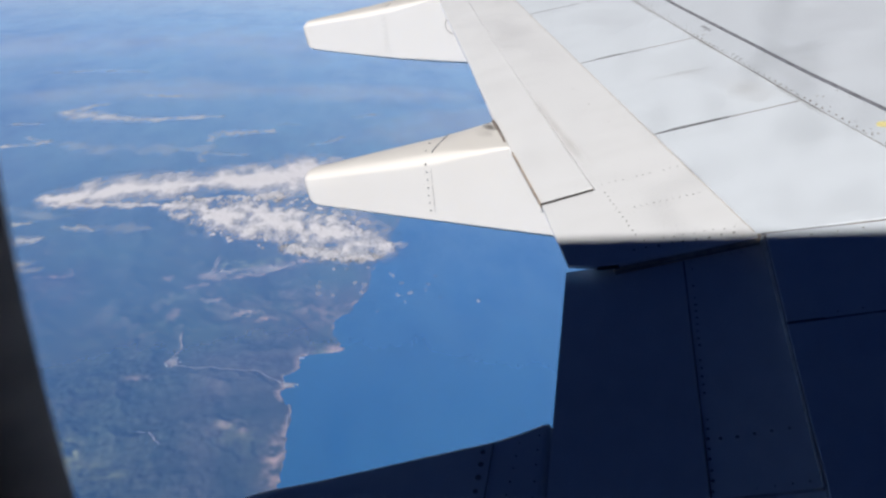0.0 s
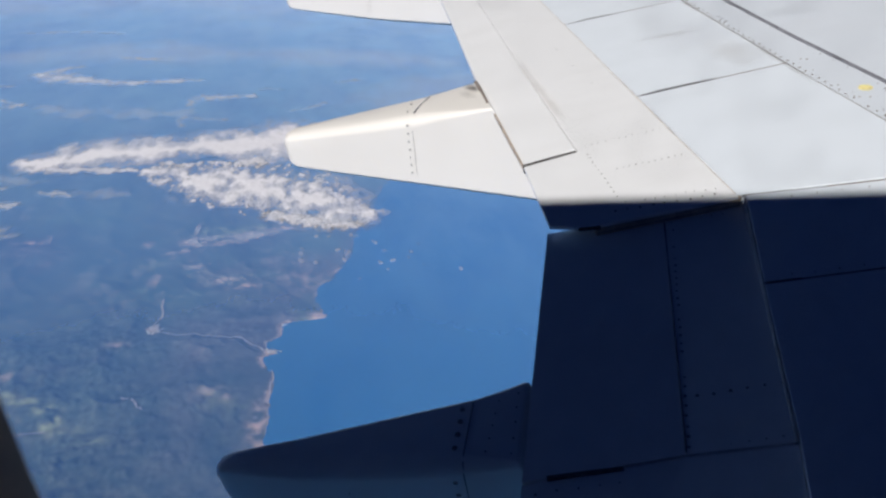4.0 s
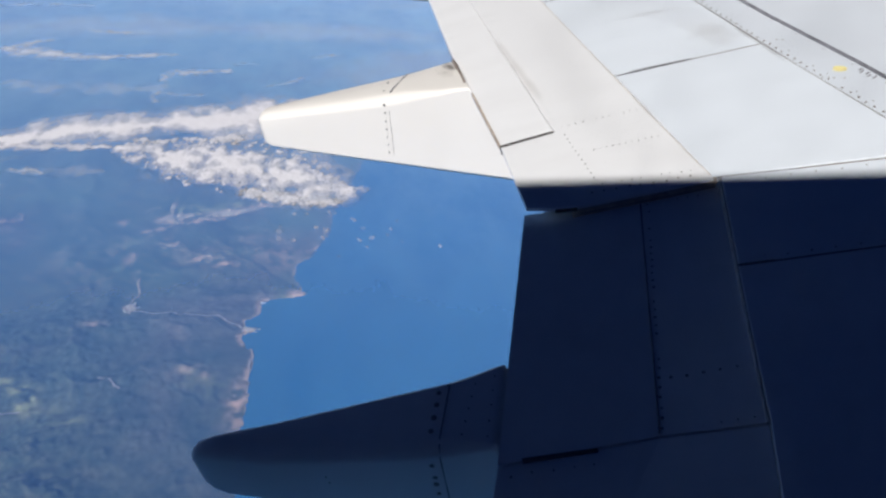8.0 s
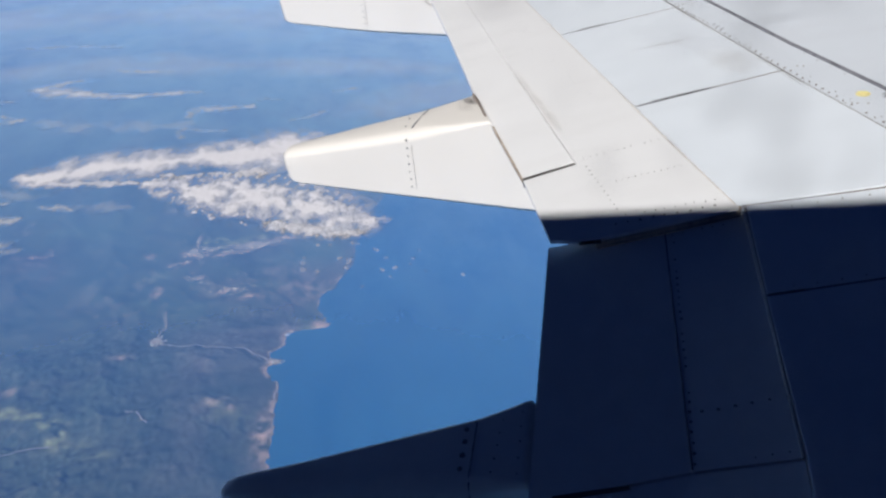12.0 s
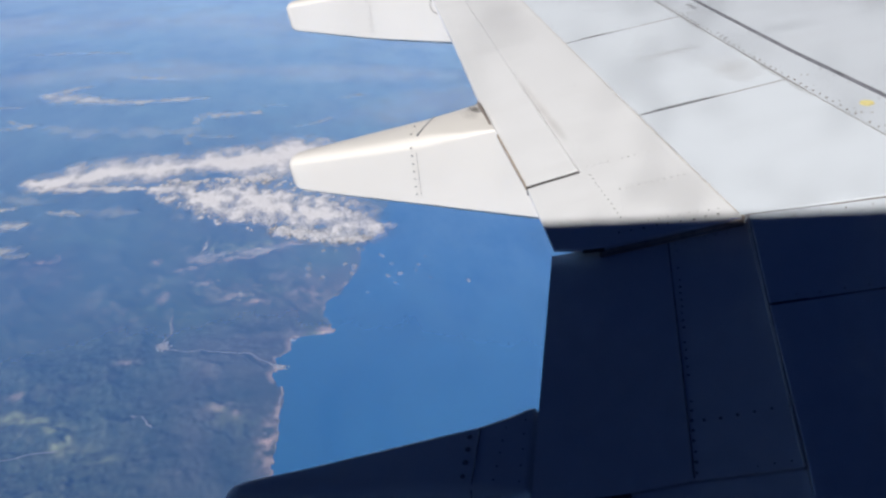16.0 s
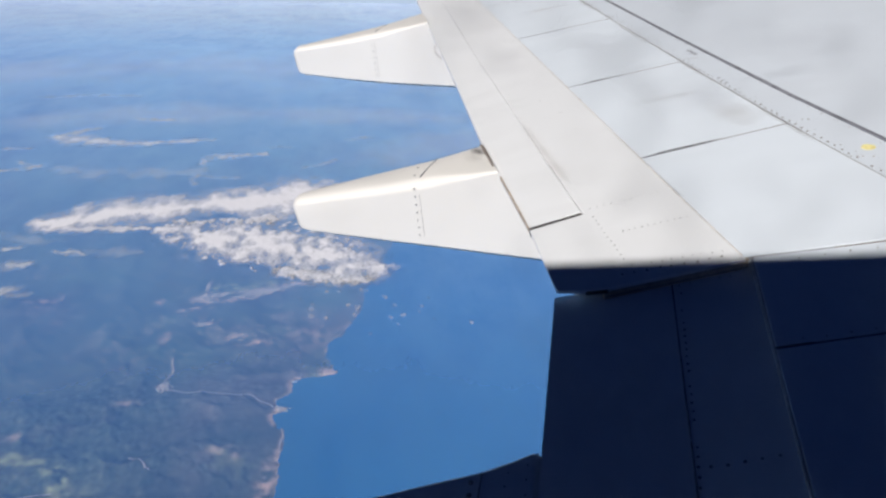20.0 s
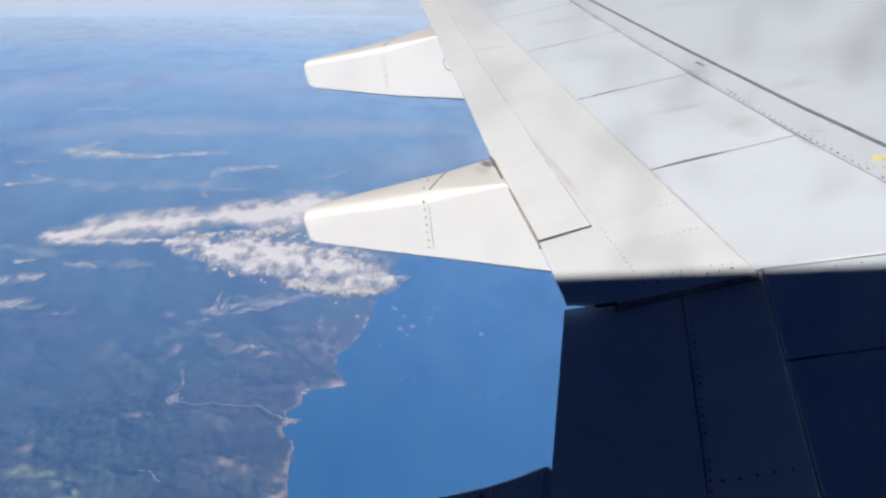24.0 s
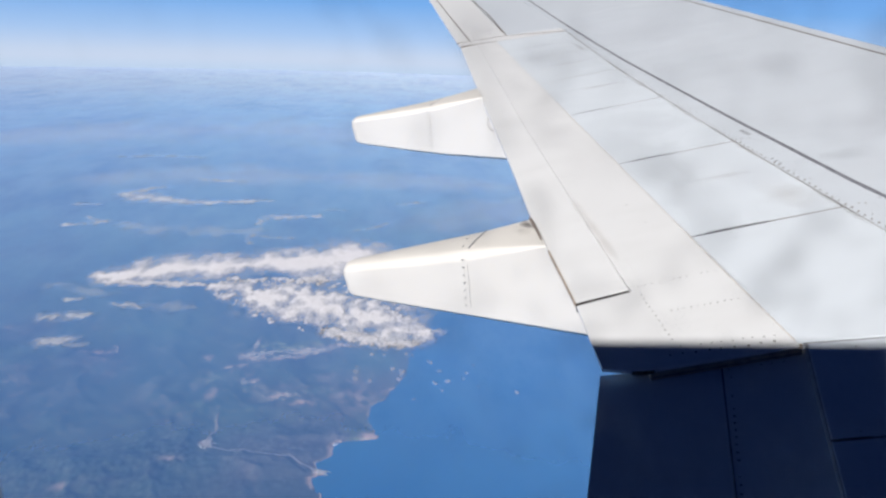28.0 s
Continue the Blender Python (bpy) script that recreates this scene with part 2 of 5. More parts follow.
# outboard flap: fixed forward part, the end piece, the aft segment
flap = part("outboard_flap", slab(inset([(0.815, 2.832), (SPOIL, 2.832), (SPOIL, 10.51), (1.0, 10.60), (0.86, 6.0), (0.828, 4.0)], 0.0), 0.05), M_FLAP, wing, "outer flap panel in weathered white enamel")
flap_end = part("flap_end_piece", slab([(0.525, 2.296), (0.62, 2.252), (0.70, 2.234), (1.272, 2.214), (SPOIL, 2.832), (0.812, 2.832), (0.548, 2.80)], 0.014), M_FLAP, wing, "riveted end of the outer flap")
aft = part("aft_flap_segment", slab([(0.552, 2.833, -0.016), (0.8125, 2.862, -0.001), (0.8265, 4.0, -0.001), (0.8585, 6.0, -0.001), (0.9985, 10.60, -0.001), (0.746, 10.67, -0.016), (0.635, 7.05, -0.016), (0.588, 5.05, -0.016), (0.546, 3.9, -0.016)], 0.03, 0.004), M_FLAP, wing, "trailing flap segment with browned edges")
# dark slab in the joint in place of the gap's own shade
part("joint_shadow_gap", slab([(0.545, 2.80, -0.006), (0.82, 2.832, -0.006), (0.81, 2.864, -0.006), (0.55, 2.834, -0.006)], 0.03, 0.002), M_DARK, flap_end)
part("edge_sealant", strip([(between(TE, y) + 0.004, y) for y in (2.84, 3.1, 3.45)], 0.007, -0.012, 0.02), M_TAN, aft, "browned sealant along the trailing edge")

# step at the kink: a beige end rib and a dark slab drawn as its notch
rib = bmesh.new()
prof = [(1.285, 2.2145, -0.004), (0.70, 2.236, -0.004), (0.70, 2.240, -0.062), (1.285, 2.2195, -0.062)]
out = [rib.verts.new(p) for p in prof] + [rib.verts.new((p[0], p[1] + 0.02, p[2])) for p in prof]
for k in range(4):
    rib.faces.new((out[k], out[(k + 1) % 4], out[4 + (k + 1) % 4], out[4 + k]))
rib.faces.new(out[:4]); rib.faces.new(out[4:])
bmesh.ops.recalc_face_normals(rib, faces=rib.faces)
end_rib = part("end_rib", rib, M_TAN, flap_end, "beige primed end rib of the flap")
for dz, mat in ((-0.018, M_SEALANT), (-0.040, M_GASKET)):
    part("lamination", tube([(1.280, 2.213, dz), (1.0, 2.2235, dz), (0.705, 2.2345, dz)], 0.0016, 5), mat, end_rib)
# added slab that keeps low outboard light off the inner flap
part("flap_light_block", slab([(0.625, 2.315, -0.017), (1.25, 2.27, -0.017), (1.25, 2.45, -0.017), (0.64, 2.45, -0.017)], 0.036, 0.001), M_DARK, flap_end, "added dark slab blocking light under the flap end")
part("notch", slab([(0.63, 2.247, -0.004), (0.70, 2.231, -0.004), (0.712, 2.225, -0.004), (0.715, 2.25, -0.004), (0.63, 2.262, -0.004)], 0.016, 0.001), M_DARK, flap_end)
part("joint_cover", strip([(0.815, 2.832), (SPOIL - 0.003, 2.832)], 0.012, 0.0003, 0.004), M_FLAP, flap)

# spoilers
cuts = [2.225, 3.27, 4.535, 5.955, 7.35, 8.75, 10.27]
for i, (a, b) in enumerate(zip(cuts, cuts[1:])):
    y0 = a - 0.148 if i == 0 else a
    ob = part("spoiler", slab(inset([(SPOIL + (0.006 if i == 0 else -0.001), a if i == 0 else a - 0.008), (between(HINGES, y0), y0 if i == 0 else y0 + 0.009), (between(HINGES, b), b + 0.009), (SPOIL - 0.001, 10.53 if i == 5 else b - 0.008)], JOINT), 0.028), M_SPOILER, wing, "flat spoiler panel in cool white enamel")
    if i < 3:
        part("edge_wear", strip([(SPOIL + 0.02, b - 0.008), (SPOIL + 0.22, b - 0.003), (SPOIL + 0.42, b + 0.001)], 0.013 if i == 0 else 0.008, 0.0012, 0.003), M_SEAL, ob)
    part("joint_seal", strip([(SPOIL + 0.005, 10.53 if i == 5 else b - 0.008), (between(HINGES, b) - 0.005, b + 0.009)], 0.0062, 0.0004, 0.006), M_SOOT, ob, "grimy sealed joint")

part("flap_joint_sealant", strip([(SPOIL + (0.006 if y < 2.4 else 0.0), y) for y in (2.24, 2.9, 4.0, 6.0, 8.0, 10.3)], 0.0045, 0.0012, 0.006), M_SEALANT, wing, "aged brown sealant between flap and spoilers")
part("joint_seal", strip([(1.288, 2.219), (1.60, 2.156)], 0.008, 0.0005, 0.006), M_INK, wing, "thin joint inboard of the spoilers")
part("joint_seal", strip([(1.60, 2.156), (2.11, 2.062)], 0.008, 0.0005, 0.006), M_SOOT, wing, "thin joint inboard of the spoilers")

# strip between the spoiler hinges and the skin joint, with its fasteners
ys = [2.12, 2.9, 3.6, 4.2, 5.2, 6.2, 7.5, 9.0, 10.2, 11.5, 14.0, 17.0, SPAN_END]
bm_pts = [(between(HINGES, y) + 0.004, y) for y in ys] + [(between(SEAL, y) - 0.008, y) for y in reversed(ys)]
hinge = part("hinge_strip", slab(bm_pts, 0.028, 0.002), M_SKIN, wing, "riveted strip ahead of the spoilers")
part("hinge_gap", strip([(between(HINGES, y) + 0.001, y) for y in (2.15, 3.0, 4.2, 5.5, 6.3, 7.0, 8.0, 9.0, 9.7, 10.3)], 0.005, 0.0012, 0.02), M_FASTENER, wing, "grimy hinge line of the spoilers")
part("skin_joint_seal", strip([(between(SEAL, y), y) for y in [1.2] + ys], 0.025, 0.004, 0.02), M_GASKET, wing, "dark rubber seal in the skin joint")
for y0, y1, n in ((2.2, 3.3, 22), (3.3, 4.6, 24), (4.6, 6.0, 22), (6.0, 8.0, 26)):
    row(GRIMY if y1 < 5 else PALE, hinge, (between(HINGES, y0) + 0.022, y0, 0.001), (between(HINGES, y1) + 0.022, y1, 0.001), n, 0.003)
    row(RIVET, hinge, (between(HINGES, y0) + 0.055, y0, 0.001), (between(HINGES, y1) + 0.055, y1, 0.001), n, 0.005, skip=0.6)
    row(RIVET, hinge, (between(SEAL, y0) - 0.03, y0, 0.001), (between(SEAL, y1) - 0.03, y1, 0.001), n // 2, 0.003, skip=0.3)
for y0, n in ((3.27, 5), (4.53, 5), (5.95, 4), (2.75, 5)):
    for k in range(n):
        row(PALE, hinge, (HINGE + 0.03 + 0.02 * k, y0 + 0.05 - 0.012 * k, 0.001), (HINGE + 0.04 + 0.02 * k, y0 + 0.05 - 0.012 * k, 0.001), 1, 0.006, skip=0.2)

# upper skin and the slat with the leading edge
def sweep(profile, y0, y1, steps):
    bm = bmesh.new()
    rings = [[bm.verts.new((x + (sweep_out(y0 + (y1 - y0) * k / steps) if x > 3.5 else 0), y0 + (y1 - y0) * k / steps, z)) for x, z in profile] for k in range(steps + 1)]
    for a, b in zip(rings, rings[1:]):
        for i in range(len(profile) - 1):
            bm.faces.new((a[i], a[i + 1], b[i + 1], b[i]))
    bmesh.ops.recalc_face_normals(bm, faces=bm.faces)
    return bm


skin_pts = [(between(SEAL, y) + 0.008, y) for y in [-1.0, 1.2] + ys]
skin = part("upper_skin", slab(skin_pts + [(3.96 + sweep_out(y), y) for y in (SPAN_END, 12, 8, 4, -1.0)], 0.028, 0.002), M_SKIN, wing, "wide white upper skin of the wing box")
nose = [(3.968, 0.0)] + [(4.09 + 0.075 * math.sin(k * math.pi / 12), -0.07 + 0.07 * math.cos(k * math.pi / 12)) for k in range(0, 13)]
part("slat", sweep(nose, -1.0, SPAN_END, 22), M_SKIN, wing, "pale grey enamelled leading edge slat", smooth=True)
part("slat_edge_line", tube([(4.158 + sweep_out(y), y, -0.034) for y in (-0.9, 4, SPAN_END)], 0.009, 6), M_INK, wing, "thin dark line along the leading edge")

# underside of the wing, closed at both ends
def under(profile, y0, y1, steps):
    bm = sweep(profile, y0, y1, steps)
    n = len(profile)
    bm.verts.ensure_lookup_table()
    for k in (0, steps):
        bm.faces.new([bm.verts[k * n + i] for i in range(n)])
    bmesh.ops.recalc_face_normals(bm, faces=bm.faces)
    return bm


part("lower_skin", under([(4.12, -0.13), (3.9, -0.22), (3.4, -0.31), (2.6, -0.36), (1.9, -0.29), (1.35, -0.17), (0.98, -0.08), (0.80, -0.052)], 2.30, SPAN_END, 6), M_SKIN, wing, "pale underside of the outer wing", smooth=True)
part("lower_skin", under([(4.12, -0.13), (3.9, -0.22), (3.4, -0.33), (2.9, -0.38), (2.4, -0.38), (1.9, -0.33), (1.45, -0.24)], -1.0, 2.28, 3), M_SKIN, wing, "pale underside of the inner wing", smooth=True)

# aileron region outboard of the flap
part("flap_end_panel", slab(inset([(0.746, 10.69), (1.0, 10.62), (1.265, 10.53), (2.25, 10.27), (2.262, 10.62), (1.465, 10.90), (0.735, 11.03)], JOINT), 0.03), M_FLAP, wing)
part("fixed_trailing_panel", slab(inset([(0.925, 11.02), (1.47, 10.92), (1.66, SPAN_END), (0.86, SPAN_END)], JOINT), 0.03), M_FLAP, wing)
part("aileron", slab(inset([(0.73, 11.05), (0.922, 11.02), (0.857, SPAN_END), (0.70, SPAN_END)], JOINT), 0.03), M_FLAP, wing, "narrow aileron tab beyond the flap")
part("outer_panel", slab(inset([(1.48, 10.92), (2.265, 10.64), (between(HINGES, 14.6), 14.6), (between(HINGES, SPAN_END), SPAN_END), (1.665, SPAN_END)], JOINT), 0.03), M_SKIN, wing)
part("aileron_seam", strip([(0.925, 11.07), (0.885, 16.5), (0.86, SPAN_END)], 0.02, 0.002, 0.01), M_SOOT, wing, "dark aileron hinge seam")
part("aileron_seam", strip([(1.478, 10.95), (1.56, 13.5), (1.662, SPAN_END)], 0.02, 0.002, 0.01), M_SOOT, wing, "dark aileron hinge seam")
part("slat_seam", strip([(3.964 + sweep_out(y), y) for y in (-0.9, 4, SPAN_END)], 0.022, 0.0015, 0.01), M_SOOT, wing, "dark seam behind the slat")
part("flap_edge_seal", strip([(0.73, 11.04), (1.463, 10.91), (1.9, 10.56), (2.25, 10.27)], 0.026, 0.003, 0.02), M_SOOT, wing, "dark seal beside the aileron")
part("flap_edge_seal", strip([(0.745, 10.68), (1.0, 10.61), (1.267, 10.52)], 0.018, 0.003, 0.02), M_SOOT, wing, "dark seal at the flap end")

# ---- inboard of the kink ----
def patch(c, n=8, thick=0.04):
    """A gently twisted panel over four corners."""
    bm = bmesh.new()
    c = [Vector(p) for p in c]
    g = [[bm.verts.new(c[0].lerp(c[1], i / n).lerp(c[3].lerp(c[2], i / n), j / n)) for j in range(n + 1)] for i in range(n + 1)]
    for i in range(n):
        for j in range(n):
            bm.faces.new((g[i][j], g[i + 1][j], g[i + 1][j + 1], g[i][j + 1]))
    rim = [g[i][0] for i in range(n)] + [g[n][j] for j in range(n)] + [g[i][n] for i in range(n, 0, -1)] + [g[0][j] for j in range(n, 0, -1)]
    low = [bm.verts.new(v.co - UP * thick) for v in rim]
    for k in range(len(rim)):
        bm.faces.new((rim[k - 1], rim[k], low[k], low[k - 1]))
    bmesh.ops.recalc_face_normals(bm, faces=bm.faces)
    return bm


inflap = part("inboard_flap", patch(inset([(0.521, 2.330, -0.058), (0.993, 2.285, -0.055), (0.585, 1.170, -0.047), (0.130, 1.212, -0.06)], 0.001)), M_FLAP, wing, "smooth inner flap panel in white enamel")
instrip = part("inboard_flap_strip", patch(inset([(0.993, 2.285, -0.055), (1.316, 2.25, -0.052), (0.864, 1.106, -0.012), (0.585, 1.170, -0.047)], 0.001)), M_FLAP, wing, "riveted inner flap strip with yellowed edge")
part("seam_seal", tube([(0.974, 2.225, -0.055), (0.78, 1.70, -0.051), (0.588, 1.178, -0.047)], 0.0032, 5), M_GASKET, inflap, "grey seam of the inner flap")
# added dark sheet that closes the gaps round the inner flap
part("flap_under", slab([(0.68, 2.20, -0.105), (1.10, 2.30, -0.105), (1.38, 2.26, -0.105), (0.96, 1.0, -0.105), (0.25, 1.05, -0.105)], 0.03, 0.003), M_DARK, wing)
inner_a = part("inboard_panel", slab(inset([(1.303, 2.214, 0.0), (between(SEAL, 2.0) - 0.02, 2.02, 0.0), (2.36, 1.53, 0.0), (1.099, 1.706, 0.0)], 0.0015), 0.05), M_SPOILER, wing, "flat white panel beside the inner flap")
inner_b = part("inboard_panel", slab(inset([(1.096, 1.703, 0.0), (2.37, 1.525, 0.0), (2.40, 0.10, 0.0), (0.52, 0.32, 0.0), (0.862, 1.102, 0.0)], 0.0015), 0.05), M_SPOILER, wing, "flat white panel beside the inner flap")
# grey strip added to tone down the light on the step wall
part("step_wall_strip", slab([(1.3005, 2.2115, -0.003), (1.2945, 2.2135, -0.003), (0.8535, 1.1045, -0.003), (0.8595, 1.102, -0.003)], 0.055, 0.001), M_MID_GREY, wing, "grey strip toning down the lit step beside the inner flap")
root = part("wing_root_fairing", slab(inset([(0.128, 1.209, -0.066), (0.585, 1.167, -0.05), (0.862, 1.102, -0.014), (0.50, 0.28, -0.014), (-0.22, 0.33, -0.09)], 0.0015), 0.05), M_FLAP, wing, "white wing root fairing behind the inner flap")
part("body_fairing", slab([(-0.49, -0.20, -0.04), (-0.215, 0.322, -0.04), (0.5, 0.27, -0.04), (2.38, 0.09, -0.04), (2.38, -1.0, -0.04), (4.1, -1.0, -0.04), (4.1, -1.8, -0.04), (3.66, -1.65, -0.04)], 0.05, 0.003), M_FLAP, wing, "white fairing between wing root and fuselage")
part("joint_seal", strip([(1.10, 1.706), (1.22, 1.689)], 0.010, 0.0012, 0.006), M_SEAL, inner_b)
part("joint_seal", strip([(1.22, 1.689), (2.36, 1.529)], 0.005, 0.0006, 0.006), M_GASKET, inner_b)
part("slot_seal", strip([(0.20, 1.204), (0.32, 1.19), (0.41, 1.178)], 0.012, -0.052, 0.02), M_SEAL, wing, "dark seal at the end of the inner flap")

row(SCREW, instrip, (0.995, 2.20, -0.0545), (0.602, 1.19, -0.047), 30, 0.002, skip=0.15)
row(SCREW, instrip, (0.70, 1.352, -0.044), (0.935, 1.311, -0.020), 6, 0.002, skip=0)
row(RIVET, instrip, (0.62, 1.182, -0.0465), (0.84, 1.135, -0.016), 6, 0.002, skip=0.1)
row(RIVET, instrip, (1.0, 2.215, -0.0545), (1.20, 2.195, -0.05), 6, 0.002)
row(RIVET, inner_a, (1.20, 1.72, 0.001), (1.75, 1.64, 0.001), 8, 0.004)
row(RIVET, inner_a, (1.45, 2.14, 0.001), (2.2, 2.02, 0.001), 9, 0.004)
row(RIVET, root, (0.16, 1.17, -0.063), (0.5, 1.13, -0.056), 7, 0.003)

row(RIVET, flap_end, (0.846, 2.79, 0.001), (0.846, 2.40, 0.001), 11, 0.002, skip=0)
row(RIVET, flap_end, (0.92, 2.615, 0.001), (1.215, 2.61, 0.001), 11, 0.002, skip=0)
row(RIVET, flap, (0.86, 2.87, 0.001), (1.23, 2.88, 0.001), 12, 0.002, skip=0.15)
row(SCREW, flap_end, (0.80, 2.30, 0.001), (1.20, 2.262, 0.001), 9, 0.004, skip=0)
row(RIVET, flap_end, (0.86, 2.345, 0.001), (1.22, 2.305, 0.001), 10, 0.004, skip=0.1)
row(RIVET, flap, (1.12, 3.55, 0.001), (1.05, 4.4, 0.001), 4, 0.02, skip=0)


# ---- flap track fairings ----
def fairing(y_root, x_root, length, half0, half1, top, bottom, label, seam_at=0.35, ridge=(0.014, 0.060, 0.034), seam_lean=0.09, follow=0.351, tuck=-0.005):
    """A canoe under the trailing edge: flat crowned top, hard upper edges, slab sides, narrowing and rising to a blunt tip.
    top and bottom: heights at the root, the seam and the tip."""
    base = Vector((x_root, y_root, 0))
    stations = [-0.45, -0.12, tuck * 2, 0.0, 0.12, 0.3, 0.5, 0.7, 0.85, 0.955, 0.975, 0.99, 1.0]
    bm = bmesh.new()
    rings = []

    def height_at(v, u):
        if u <= 0 and v is bottom:
            return v[0] + u * (v[1] - v[0]) / seam_at
        if u < tuck:
            return v[0] - 0.06
        if u <= 0:
            return v[0]
        return between([(0, v[0]), (seam_at, v[1]), (1.0, v[2])], u)

    for u in stations:
        w = half0 + (half1 - half0) * max(0, u) ** 1.35
        tz, bz = height_at(top, u), height_at(bottom, u)
        if u > 0.95:
            k = (u - 0.95) / 0.05
            shrink = math.sqrt(max(0.0, 1 - (0.85 * k) ** 2))
            mid = (tz + bz) / 2
            tz, bz, w = mid + (tz - mid) * (0.55 + 0.45 * shrink), mid + (bz - mid) * (0.5 + 0.5 * shrink), w * (0.6 + 0.4 * shrink)
        c = base + AFT * (u * length)
        h = tz - bz
        r = min(between([(-1, ridge[0]), (0, ridge[0]), (seam_at, ridge[1]), (1, ridge[2])], u), 0.45 * w)
        # section from the near bottom, over the top, to the far bottom
        sec = [(-w * 0.6, bz), (-w * 0.93, bz + 0.012 * h), (-w * 0.99, bz + 0.06 * h), (-w, bz + 0.55 * h), (-w, tz - 1.1 * r), (-w + 0.35 * r, tz - 0.35 * r), (-w + 1.2 * r, tz),
               (0, tz + 0.005), (w - 1.2 * r, tz - 0.004), (w - 0.35 * r, tz - 0.4 * r), (w, tz - 1.1 * r), (w, bz + 0.55 * h), (w * 0.99, bz + 0.06 * h), (w * 0.93, bz + 0.012 * h), (w * 0.6, bz)]
        skew = AFT * (follow * min(1, max(0, 1 - u / seam_at)))      # the root follows the trailing edge
        rings.append([bm.verts.new(c + (LAT + skew) * s + UP * z) for s, z in sec])
    n = len(rings[0])
    for a, b in zip(rings, rings[1:]):
        for k in range(n):
            bm.faces.new((a[k], a[(k + 1) % n], b[(k + 1) % n], b[k]))
    bm.faces.new(rings[0]); bm.faces.new(rings[-1][::-1])
    bmesh.ops.recalc_face_normals(bm, faces=bm.faces)
    ob = part("flap_track_fairing", bm, M_FAIRING, wing, label, smooth=True)
    ob.modifiers.new("even_shading", "WEIGHTED_NORMAL").weight = 75
    # seam band and its screws on the inboard side
    u = seam_at
    w = half0 + (half1 - half0) * u ** 1.35
    c = base + AFT * (u * length)
    tz, bz = height_at(top, u), height_at(bottom, u)
    side = [c + LAT * v + UP * z + AFT * seam_lean * (tz - 0.05 - z) for v, z in ((-w * 0.93, bz + 0.012), (-w * 1.0, bz + 0.13), (-w * 1.003, tz - 0.08))]
    part("seam", tube(side, 0.0011, 5), M_FASTENER, ob)
    over = [c + LAT * v + UP * z - AFT * 0.25 * max(0, v + w - 0.03) for v, z in ((-w + 0.055, tz + 0.002), (-w * 0.4, tz + 0.0065), (w * 0.3, tz + 0.0065), (w - 0.05, tz + 0.002))]
    part("seam", tube(over, 0.0042, 5), M_INK, ob, "bold dark joint over the top")
    for k in range(7):
        low = 0.045 + k * (tz - bz - 0.09) / 7
        p = c + AFT * (0.024 + seam_lean * low) + LAT * (-w * 1.0) + UP * (tz - low)
        row(SCREW, ob, p, p, 1, 0.001, normal=-LAT, skip=0)
    for k in range(2):
        p = c + AFT * 0.035 + LAT * (-w * 0.5 + k * w * 0.6) + UP * (tz + 0.002)
        row(SCREW, ob, p, p, 1, 0.001, skip=0)
    return ob, base


f2, _ = fairing(3.685, 0.545, 1.27, 0.192, 0.075, (0.004, -0.034, -0.150), (-0.568, -0.483, -0.352), "white flap fairing with a riveted seam and sooty root", seam_at=0.318)
f3, b3 = fairing(7.36, 0.640, 1.50, 0.225, 0.085, (0.030, -0.024, -0.098), (-0.65, -0.56, -0.37), "white flap fairing with a riveted seam under the trailing edge")


